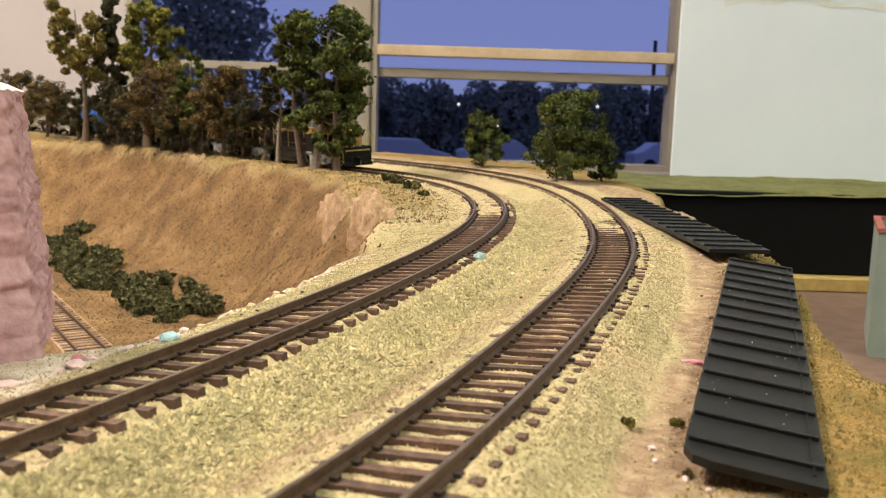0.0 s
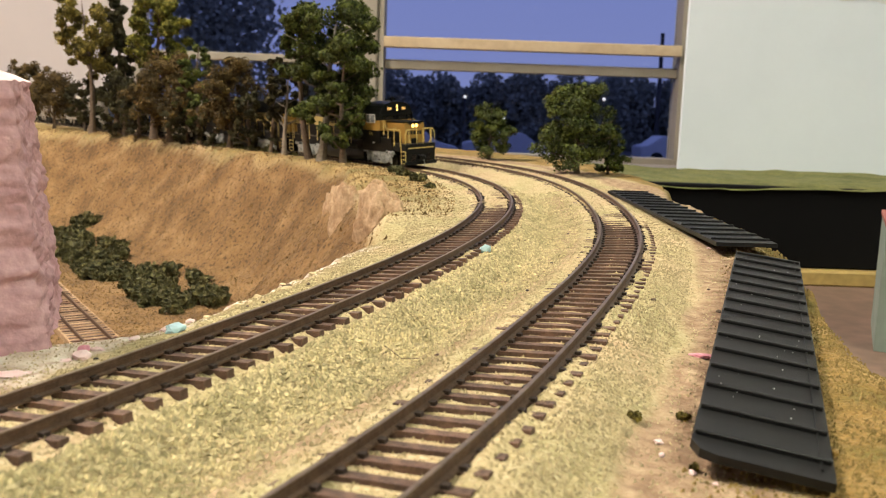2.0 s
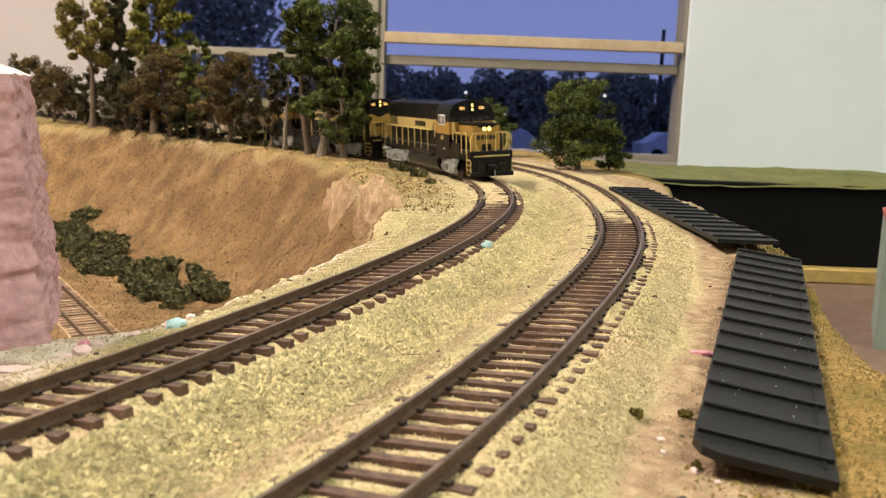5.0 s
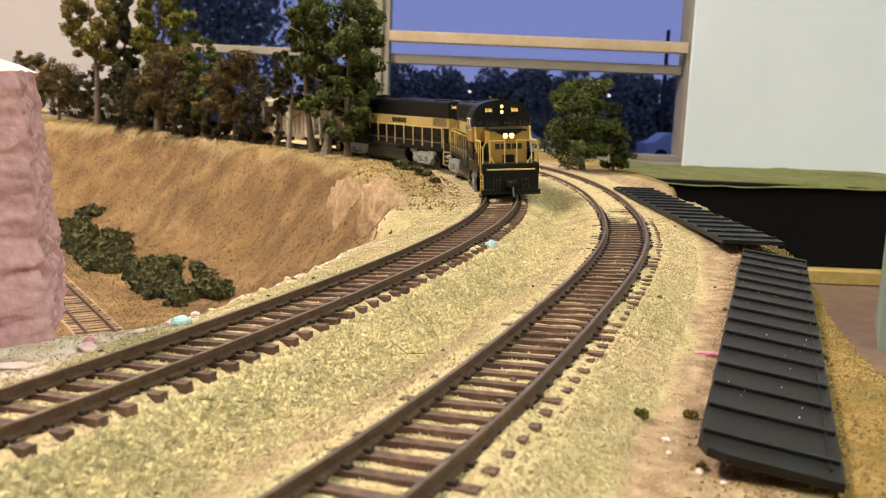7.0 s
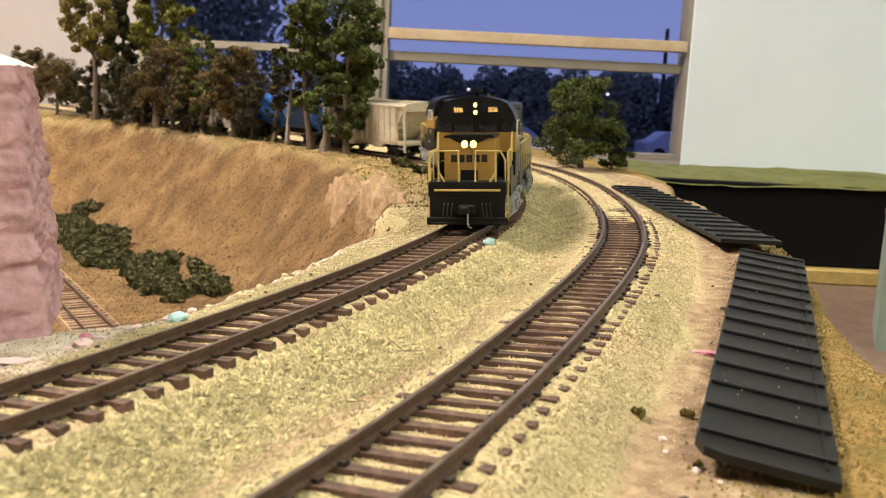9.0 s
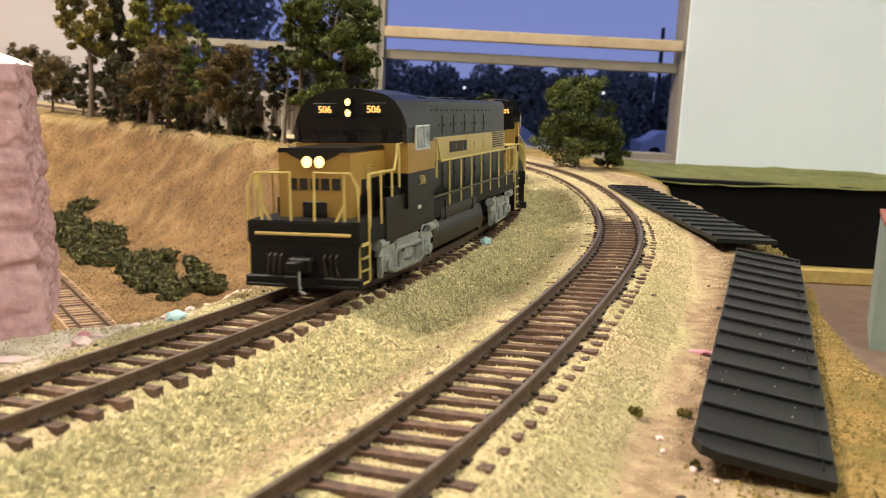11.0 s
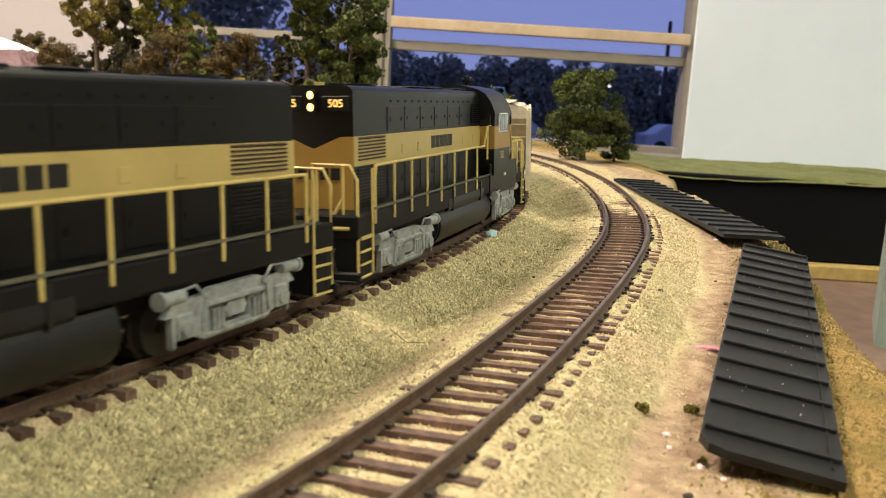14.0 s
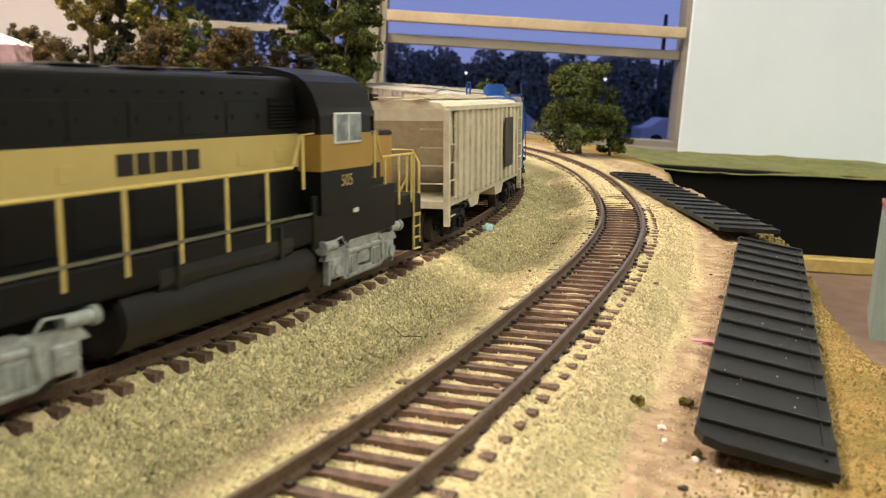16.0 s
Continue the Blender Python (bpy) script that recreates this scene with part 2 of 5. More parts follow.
def terrain_material():
    """Ballast, earth, moss and plaster mixed by the zones that the terrain's mesh carries."""
    m = bpy.data.materials.new("layout_scenery")
    m.use_nodes = True
    n, l = m.node_tree.nodes, m.node_tree.links
    p = n["Principled BSDF"]
    p.inputs["Roughness"].default_value = 0.95
    co = n.new("ShaderNodeTexCoord")

    def tex(scale, detail=4):
        t = n.new("ShaderNodeTexNoise")
        t.inputs["Scale"].default_value, t.inputs["Detail"].default_value = scale, detail
        l.new(co.outputs["Object"], t.inputs["Vector"])
        return t.outputs["Fac"]

    def ramp_of(fac, stops):
        r = n.new("ShaderNodeValToRGB")
        e = r.color_ramp.elements
        while len(e) < len(stops):
            e.new(0.5)
        for el, (pos, c) in zip(e, stops):
            el.position, el.color = pos, (*c, 1)
        l.new(fac, r.inputs[0])
        return r.outputs[0]

    def mix(a, b, fac, kind="MIX"):
        x = n.new("ShaderNodeMix")
        x.data_type, x.blend_type = "RGBA", kind
        if isinstance(fac, float):
            x.inputs[0].default_value = fac
        else:
            l.new(fac, x.inputs[0])
        l.new(a, x.inputs[6])
        l.new(b, x.inputs[7])
        return x.outputs[2]

    vor = n.new("ShaderNodeTexVoronoi")
    vor.inputs["Scale"].default_value = 1050
    l.new(co.outputs["Object"], vor.inputs["Vector"])
    bw = n.new("ShaderNodeRGBToBW")
    l.new(vor.outputs["Color"], bw.inputs[0])
    grains = ramp_of(bw.outputs[0], [(0.1, (0.27, 0.21, 0.105)), (0.5, (0.47, 0.385, 0.215)), (0.9, (0.62, 0.53, 0.35))])
    patches = ramp_of(tex(26, 5), [(0.36, (0.34, 0.32, 0.135)), (0.5, (0.50, 0.41, 0.22)), (0.66, (0.50, 0.35, 0.215))])
    ballast = mix(grains, patches, 0.5)
    earth = mix(ramp_of(tex(30, 6), [(0.3, (0.115, 0.066, 0.025)), (0.55, (0.205, 0.122, 0.049)), (0.75, (0.29, 0.188, 0.088))]),
                ramp_of(tex(330, 4), [(0.34, (0.06, 0.045, 0.02)), (0.45, (0.48, 0.47, 0.45)), (0.75, (0.64, 0.60, 0.54))]), 0.7, "OVERLAY")
    moss = mix(ramp_of(tex(35, 5), [(0.32, (0.13, 0.115, 0.025)), (0.5, (0.25, 0.155, 0.042)), (0.7, (0.36, 0.25, 0.095))]),
               ramp_of(tex(900, 2), [(0.3, (0.25, 0.25, 0.2)), (0.7, (0.7, 0.7, 0.7))]), 0.6, "OVERLAY")
    plaster = ramp_of(tex(180, 5), [(0.3, (0.36, 0.25, 0.20)), (0.48, (0.64, 0.54, 0.46)), (0.66, (0.80, 0.75, 0.68))])
    at_ = n.new("ShaderNodeAttribute")
    at_.attribute_name = "zone"
    sp = n.new("ShaderNodeSeparateColor")
    l.new(at_.outputs["Color"], sp.inputs[0])
    c = mix(ballast, earth, sp.outputs[0])
    c = mix(c, moss, sp.outputs[1])
    c = mix(c, plaster, sp.outputs[2])
    dirt = ramp_of(tex(220, 5), [(0.3, (0.19, 0.115, 0.068)), (0.55, (0.35, 0.24, 0.15)), (0.75, (0.47, 0.36, 0.23))])
    c = mix(c, dirt, at_.outputs["Alpha"])
    l.new(c, p.inputs["Base Color"])
    b1 = n.new("ShaderNodeBump")
    b1.inputs["Strength"].default_value, b1.inputs["Distance"].default_value = 0.7, 0.0006
    l.new(vor.outputs["Distance"], b1.inputs["Height"])
    b2 = n.new("ShaderNodeBump")
    b2.inputs["Strength"].default_value, b2.inputs["Distance"].default_value = 0.75, 0.0015
    l.new(tex(250, 4), b2.inputs["Height"])
    l.new(b1.outputs[0], b2.inputs["Normal"])
    l.new(b2.outputs[0], p.inputs["Normal"])
    return m


SCENERY = terrain_material()

# ---- the two tracks' lines ----
CANT = radians(3.5)
STEP = 0.14375
KAPPA_INNER = (1.084, 0.995, 0.538, 0.968, 1.596, 2.419, 2.804, 2.898, 2.923)
KAPPA_OUTER = (2.062, 1.621, 0.204, 1.418, 0.766, 1.381, 2.232, 2.445, 2.502)


def line(kappa, x0, heading, end_turn, s_min=-0.35, s_max=2.6, ds=0.005):
    s = np.arange(0, s_max, ds)
    k = np.interp(s, np.arange(9) * STEP, kappa)
    th = heading + np.concatenate([[0], np.cumsum((k[1:] + k[:-1]) / 2 * ds)])
    th = np.minimum(th, end_turn)
    mid = (th[1:] + th[:-1]) / 2
    x = x0 + np.concatenate([[0], np.cumsum(np.cos(mid) * ds)])
    y = -0.02 + np.concatenate([[0], np.cumsum(np.sin(mid) * ds)])
    back = np.arange(s_min, 0, ds)
    return (np.concatenate([back, s]), np.concatenate([x0 + back * math.cos(heading), x]),
            np.concatenate([-0.02 + back * math.sin(heading), y]), np.concatenate([np.full(len(back), heading), th]))


INNER = line(KAPPA_INNER, -0.1639, 0.9694, radians(130))
OUTER = line(KAPPA_OUTER, -0.1019, 0.8511, radians(130))


def on(track, s):
    return tuple(float(np.interp(s, track[0], q)) for q in track[1:])


def track_pose(track, s, lateral=0.0, z=0.0):
    """Local x runs along the line away from the camera, y to its left; the bed leans inwards."""
    x, y, th = on(track, s)
    return Matrix.LocRotScale((x, y, 0), None, None) @ Matrix.Rotation(th, 4, "Z") @ Matrix.Rotation(-CANT, 4, "X") @ Matrix.Translation((0, -lateral, z))

# ---- scenery of the layout ----
PLATEAU = np.array([(-0.45, -0.35), (0.10, -0.35), (0.085, 0.10), (0.107, 0.246), (0.135, 0.35), (0.145, 0.43), (0.138, 0.575), (0.160, 0.70),
                    (0.150, 0.90), (0.07, 1.07), (-0.10, 1.22), (-0.35, 1.5), (-0.7, 1.9), (-1.3, 1.9), (-1.2, 1.72), (-0.9, 1.5), (-0.5405, 1.2406), (-0.4527, 1.1887), (-0.3094, 1.0581),
                    (-0.1609, 0.8533), (-0.1224, 0.8226), (-0.0838, 0.7286), (-0.060, 0.60), (-0.045, 0.53), (-0.0226, 0.4309), (-0.0303, 0.3944), (-0.0403, 0.3544), (-0.0472, 0.3264), (-0.0533, 0.3035), (-0.0592, 0.2861), (-0.0643, 0.2698), (-0.0682, 0.2502), (-0.0717, 0.2382), (-0.0768, 0.2264),
                    (-0.095, 0.212), (-0.13, 0.235), (-0.45, 0.24)])
FLOOR_Z = -0.110


def poly_distance(px, py, poly):
    """Distance to an outline: positive outside, negative inside."""
    best, inside = np.full(px.shape, 9.0), np.zeros(px.shape, bool)
    for (ax, ay), (bx, by) in zip(poly, np.roll(poly, -1, 0)):
        dx, dy = bx - ax, by - ay
        t = np.clip(((px - ax) * dx + (py - ay) * dy) / (dx * dx + dy * dy), 0, 1)
        best = np.minimum(best, np.hypot(px - ax - t * dx, py - ay - t * dy))
        if ay != by:
            inside ^= ((ay > py) != (by > py)) & (px < (bx - ax) * (py - ay) / (by - ay) + ax)
    return np.where(inside, -best, best)


def line_distance(px, py, track):
    """Distance to a track's middle, positive to its right."""
    s, x, y, th = track
    best, sign = np.full(px.shape, 9.0), np.zeros(px.shape)
    for i in range(0, len(s), 2):
        dx, dy = px - x[i], py - y[i]
        d = np.hypot(dx, dy)
        near = d < best
        best = np.where(near, d, best)
        sign = np.where(near, dx * math.sin(th[i]) - dy * math.cos(th[i]), sign)
    return np.where(best < 8, sign, best)


def smooth01(t):
    t = np.clip(t, 0, 1)
    return t * t * (3 - 2 * t)


def value_noise(px, py, scale, seed):
    """Smooth random heights, -1 to 1."""
    rng = np.random.RandomState(seed)
    tab = rng.uniform(-1, 1, (64, 64))
    u, v = px * scale, py * scale
    iu, iv = np.floor(u).astype(int), np.floor(v).astype(int)
    fu, fv = smooth01(u - iu), smooth01(v - iv)
    g = lambda a, b: tab[(iu + a) % 64, (iv + b) % 64]
    return (g(0, 0) * (1 - fu) + g(1, 0) * fu) * (1 - fv) + (g(0, 1) * (1 - fu) + g(1, 1) * fu) * fv


def ground_height(px, py):
    da, db = line_distance(px, py, INNER), line_distance(px, py, OUTER)
    lay = np.full(px.shape, -0.0075)
    right = db > 0
    lay = np.where(right, -0.0085 + 0.0055 * smooth01((py - 0.12) / 0.35) + 0.0018 * smooth01((py - 0.36) / 0.05), lay)
    lay = np.where(da < 0, -0.0050 + 0.0045 * smooth01((py - 0.55) / 0.22), lay)
    lay = lay + 0.0007 * value_noise(px, py, 110, 17) * (da > 0.02) * (db < -0.016)
    lay = lay + 0.0007 * value_noise(px, py, 40, 3) + 0.0005 * value_noise(px, py, 170, 4) + 0.00035 * value_noise(px, py, 330, 14)
    for d, right_z, far_y in ((da, -0.0041, 0.43), (db, -0.0032, 0.40)):
        inside = -0.0035 + (0.0018 - 0.0006 * smooth01((d + 0.002) / 0.005)) * smooth01((py - far_y + 0.06 * value_noise(px, py, 45, 15)) / 0.16)
        bed = np.where(np.abs(d) < 0.0095, inside, np.where(d < 0, -0.0024, right_z + 0.0010 * smooth01((py - far_y) / 0.12))) + np.clip(d, -0.02, 0.02) * math.sin(CANT)
        bed = bed + 0.0020 * np.exp(-((d - 0.0113) / 0.0015) ** 2) * np.clip(0.55 + 0.7 * value_noise(px, py, 110, 16), 0, 1)
        w = 1 - smooth01((np.abs(d) - 0.0155) / 0.016)
        lay = lay * (1 - w) + (bed + 0.00045 * value_noise(px, py, 230, 5)) * w
    out = poly_distance(px, py, PLATEAU) + 0.006 * value_noise(px, py, 22, 6) + 0.002 * value_noise(px, py, 80, 7)
    lay = lay - 0.0015 * smooth01((out + 0.012) / 0.012)
    fall = np.maximum(0, out) * np.where(px > 0.05, 2.6, 1.35)
    floor = FLOOR_Z + 0.004 * value_noise(px, py, 12, 8) - 0.02 * (px > 0.10)
    z = np.maximum(lay - fall, floor)
    blend = smooth01((lay - fall - floor + 0.02) / 0.04)
    z = np.where(out > 0, z + 0.010 * (1 - np.abs(2 * blend - 1)) * (fall > 0.03), z)
    return z, da, db, out


def spaced(stops):
    out = []
    for a, b, d in stops:
        out.append(np.arange(a, b, d))
    return np.concatenate(out + [[stops[-1][1]]])


def build_ground():
    gx = spaced([(-1.5, -0.6, 0.03), (-0.6, -0.2, 0.008), (-0.2, -0.14, 0.004), (-0.14, 0.10, 0.0014), (0.10, 0.19, 0.003), (0.19, 0.45, 0.012)])
    gy = spaced([(-0.35, 0.06, 0.012), (0.06, 0.11, 0.004), (0.11, 0.40, 0.0014), (0.40, 0.60, 0.0026), (0.60, 1.0, 0.0045), (1.0, 1.35, 0.009), (1.35, 1.95, 0.03)])
    X, Y = np.meshgrid(gx, gy)
    px, py = X.ravel(), Y.ravel()
    z, da, db, out = ground_height(px, py)
    nx, ny = len(gx), len(gy)
    idx = np.arange(nx * ny).reshape(ny, nx)
    quads = np.stack([idx[:-1, :-1], idx[:-1, 1:], idx[1:, 1:], idx[1:, :-1]], -1).reshape(-1, 4)
    me = bpy.data.meshes.new("ground")
    me.from_pydata(np.stack([px, py, z], 1).tolist(), [], quads.tolist())
    me.polygons.foreach_set("use_smooth", [True] * len(me.polygons))
    wob = 0.006 * value_noise(px, py, 30, 11)
    earth = smooth01((out + wob + 0.002) / 0.008)
    far = smooth01((py - 0.47) / 0.12) * (da < 0) * smooth01((-da - 0.022 + wob) / 0.012)
    right = (db > 0) * smooth01((db - 0.052 + wob) / 0.012)
    earth = np.where(px > 0.06, 0, earth)
    moss = np.clip(np.maximum(right, np.where(px > 0.06, smooth01((out + 0.012) / 0.01), 0)) + far * 0.8 * (1 - earth), 0, 1)
    plaster = np.maximum(smooth01((out + 0.006 + 0.5 * wob) / 0.004) * (py < 0.36 + wob * 3), 0.8 * smooth01((-da - 0.017 + wob) / 0.006) * (py < 0.225)) * (px < 0) * (1 - earth * 0.6)
    lane = smooth01((da - 0.030 + wob) / 0.010) * smooth01((-db - 0.014) / 0.006) * (py < 0.60) * 0.8
    strip = (db > 0) * smooth01((db - 0.0285 + 0.7 * wob) / 0.005) * smooth01((0.060 - db + wob) / 0.008) * 0.95
    dirt = np.clip(np.maximum(lane, strip) * (1 - earth), 0, 1)
    moss = moss * (1 - strip)
    shoulder = smooth01((da - 0.016 + 0.5 * wob) / 0.006) * smooth01((0.036 - da + wob) / 0.010) * (py < 0.62)
    # Moss tint here: olive ground colour plus painted green shade beside the train.
    moss = np.maximum(moss, (0.12 + 0.3 * smooth01((py - 0.28) / 0.12)) * shoulder)
    col = np.stack([earth, moss, plaster, dirt], 1).astype(np.float32)
    at_ = me.attributes.new("zone", "FLOAT_COLOR", "POINT")
    at_.data.foreach_set("color", col.ravel())
    me.materials.append(SCENERY)
    tagged(new("ground", me), "tan ballasted model railway scenery with an earth embankment", "scenery", kind="structure")


build_ground()


def height_at(x, y):
    return float(ground_height(np.array([x]), np.array([y]))[0][0])


def ballast_grains():
    """Loose stones over the bed, thickest round the near stretch of both tracks."""
    rng = np.random.RandomState(5)
    n = 150000
    py = 0.08 + 0.62 * rng.beta(1.0, 1.9, n)
    px = np.interp(py, OUTER[2], OUTER[1]) + rng.uniform(-0.115, 0.055, n)
    z, da, db, out = ground_height(px, py)
    inrail = np.minimum(np.abs(da), np.abs(db)) < 0.0155
    keep = (out < -0.001) & (~inrail | (rng.rand(n) < 0.35)) & ((db < 0.028) | (rng.rand(n) < 0.15)) & ((da < 0.032) | (db > -0.016) | (rng.rand(n) < 0.75))
    keep &= ~((da < -0.0165) & (py < 0.235) & (rng.rand(n) < 0.8))
    px, py, z = px[keep], py[keep], z[keep]
    n = len(px)
    r = rng.uniform(0.00018, 0.00042, n)
    tet = np.array([(1, 0, -0.5), (-0.6, 0.9, -0.5), (-0.6, -0.9, -0.5), (0, 0, 1)], float)
    v = (tet[None] + rng.uniform(-0.5, 0.5, (n, 4, 3))) * r[:, None, None] + np.stack([px, py, z + r * 0.25], 1)[:, None]
    f = np.array([(0, 1, 3), (1, 2, 3), (2, 0, 3), (2, 1, 0)])
    faces = (f[None] + 4 * np.arange(n)[:, None, None]).reshape(-1, 3)
    ob = from_lists("ballast_stones", v.reshape(-1, 3).tolist(), faces.tolist(), GRAIN)
    tagged(ob, "loose cream and tan ballast grains around the tracks", "ballast", kind="stuff")


def turf_crumbs():
    """Coarse brown and olive ground foam on the outer verge."""
    rng = np.random.RandomState(15)
    n = 26000
    py = rng.uniform(0.09, 0.50, n)
    px = np.interp(py, OUTER[2], OUTER[1]) + rng.uniform(0.036, 0.10, n)
    z, da, db, out = ground_height(px, py)
    keep = (out < 0.004) & (rng.rand(n) < smooth01((db - 0.036) / 0.02))
    px, py, z = px[keep], py[keep], z[keep]
    n = len(px)
    r = rng.uniform(0.00022, 0.00048, n) * np.where(rng.rand(n) < 0.03, 1.9, 1)
    tet = np.array([(1, 0, -0.5), (-0.6, 0.9, -0.5), (-0.6, -0.9, -0.5), (0, 0, 1)], float)
    v = (tet[None] + rng.uniform(-0.4, 0.4, (n, 4, 3))) * r[:, None, None] + np.stack([px, py, z + r * 0.3], 1)[:, None]
    f = np.array([(0, 1, 3), (1, 2, 3), (2, 0, 3), (2, 1, 0)])
    faces = (f[None] + 4 * np.arange(n)[:, None, None]).reshape(-1, 3)
    ob = from_lists("turf_crumbs", v.reshape(-1, 3).tolist(), faces.tolist(), TURF)
    tagged(ob, "coarse olive and brown ground foam on the verge", "ground cover", kind="stuff")


def bank_turf():
    """Flock and specks that roughen the earth bank and the valley floor."""
    rng = np.random.RandomState(25)
    n = 78000
    px, py = rng.uniform(-0.62, 0.05, n), rng.uniform(0.42, 1.30, n)
    z, da, db, out = ground_height(px, py)
    keep = (out > 0.001) & (px < 0) | (da < -0.023) & (da > -0.2) & (py > 0.47)
    px, py, z = px[keep], py[keep], z[keep]
    n = len(px)
    r = rng.uniform(0.0004, 0.0008, n) * np.where(rng.rand(n) < 0.05, 1.8, 1)
    tet = np.array([(1, 0, -0.5), (-0.6, 0.9, -0.5), (-0.6, -0.9, -0.5), (0, 0, 1.2)], float)
    v = (tet[None] + rng.uniform(-0.5, 0.5, (n, 4, 3))) * r[:, None, None] + np.stack([px, py, z], 1)[:, None]
    f = np.array([(0, 1, 3), (1, 2, 3), (2, 0, 3), (2, 1, 0)])
    faces = (f[None] + 4 * np.arange(n)[:, None, None]).reshape(-1, 3)
    ob = from_lists("bank_turf", v.reshape(-1, 3).tolist(), faces.tolist(), BANKTURF)
    tagged(ob, "dry brown ground foam covering the earth bank", "ground cover", kind="stuff")


def shoulder_foam():
    """Olive and straw ground foam on the shoulder between the tracks."""
    rng = np.random.RandomState(35)
    n = 66000
    py = 0.09 + 0.55 * rng.beta(1.0, 1.7, n)
    px = np.interp(py, INNER[2], INNER[1]) + rng.uniform(0.014, 0.046, n)
    z, da, db, out = ground_height(px, py)
    keep = (np.abs(da) > 0.0155) & (np.abs(db) > 0.016) & (rng.rand(n) < 0.25 + 0.75 * smooth01((0.042 - da) / 0.02))
    px, py, z = px[keep], py[keep], z[keep]
    n = len(px)
    r = rng.uniform(0.00020, 0.00048, n) * np.where(rng.rand(n) < 0.12, 1.8, 1)
    octa = np.array([(1, 0, 0), (0, 1, 0), (-1, 0, 0), (0, -1, 0), (0, 0, 1), (0, 0, -1)], float)
    v = (octa[None] + rng.uniform(-0.4, 0.4, (n, 6, 3))) * r[:, None, None] + np.stack([px, py, z + r * 0.3], 1)[:, None]
    f = np.array([(0, 1, 4), (1, 2, 4), (2, 3, 4), (3, 0, 4), (1, 0, 5), (2, 1, 5), (3, 2, 5), (0, 3, 5)])
    faces = (f[None] + 6 * np.arange(n)[:, None, None]).reshape(-1, 3)
    ob = from_lists("shoulder_foam", v.reshape(-1, 3).tolist(), faces.tolist(), SHOULDER)
    tagged(ob, "straw and olive ground foam on the ballast shoulder", "ground cover", kind="stuff")


ballast_grains()
turf_crumbs()
shoulder_foam()
bank_turf()


# ---- tracks ----
def sweep_rail(track, lateral, outline, s0, s1, name, material, parent):
    ss = np.arange(s0, s1, 0.006)
    verts, faces, k = [], [], len(outline)
    for s in ss:
        m = track_pose(track, s)
        verts += [tuple(m @ Vector((0, -lateral - u, w))) for u, w in outline]
    for i in range(len(ss) - 1):
        for j in range(k):
            a, b = i * k + j, i * k + (j + 1) % k
            faces.append((a, b, b + k, a + k))
    faces.append(tuple(range(k)))
    faces.append(tuple(range((len(ss) - 1) * k, len(ss) * k))[::-1])
    return from_lists(name, verts, faces, material, parent)


RAIL_OUTLINE = [(u * MM, w * MM) for u, w in ((-1.25, -2.5), (1.25, -2.5), (1.25, -2.1), (0.35, -1.8), (0.35, -0.8), (0.5, -0.65), (0.5, -0.12), (-0.5, -0.12), (-0.5, -0.65), (-0.35, -0.8), (-0.35, -1.8), (-1.25, -2.1))]
HEAD_OUTLINE = [(u * MM, w * MM) for u, w in ((-0.5, -0.12), (0.5, -0.12), (0.42, 0.0), (-0.42, 0.0))]


def tie_mesh():
    bm = bmesh.new()
    box(bm, (-1.35, -14.5, -4.6), (1.35, 14.5, -2.5))
    bm.verts.ensure_lookup_table()
    for v in bm.verts:
        v.co.x *= 0.93 if v.co.z > -3 else 1.0
    return scaled(bm)


def spike_mesh():
    bm = bmesh.new()
    box(bm, (-0.75, -0.65, -2.5), (0.75, 0.65, -1.75))
    return scaled(bm)


def build_track(name, track, label, s_first):
    top = empty(name, label, "railway track", "double track")
    for lat in (-0.0086, 0.0086):
        rail = sweep_rail(track, lat, RAIL_OUTLINE, -0.3, 2.2, "rail", RAIL, top)
        sweep_rail(track, lat, HEAD_OUTLINE, -0.3, 2.2, "rail_head", RAILTOP, rail)
    first = part("tie", tie_mesh(), TIE, top)
    seats = [pose(0, y * MM, 0) for y in (-10.4, -6.85, 6.85, 10.4)]
    spike = part("rail_clip", spike_mesh(), SPIKE, first)
    spike.matrix_basis = seats[0]
    for q in seats[1:]:
        share("rail_clip", spike.data, first, q)
    rng = random.Random(3)
    s, done = s_first, False
    while s < 1.75:
        m = track_pose(track, s) @ pose(0, rng.uniform(-0.4, 0.4) * MM, 0, 0, 0, rng.uniform(-1.5, 1.5))
        if not done:
            first.matrix_basis, done = m, True
        else:
            t = share("tie", first.data, top, m)
            for q in seats:
                share("rail_clip", spike.data, t, q)
        s += 0.00727


build_track("inner_track", INNER, "curved model railway track with brown rails on dark brown ties", 0.1808 - 0.00727 * 24)
build_track("outer_track", OUTER, "curved model railway track with worn shiny rail heads in ballast", 0.01)


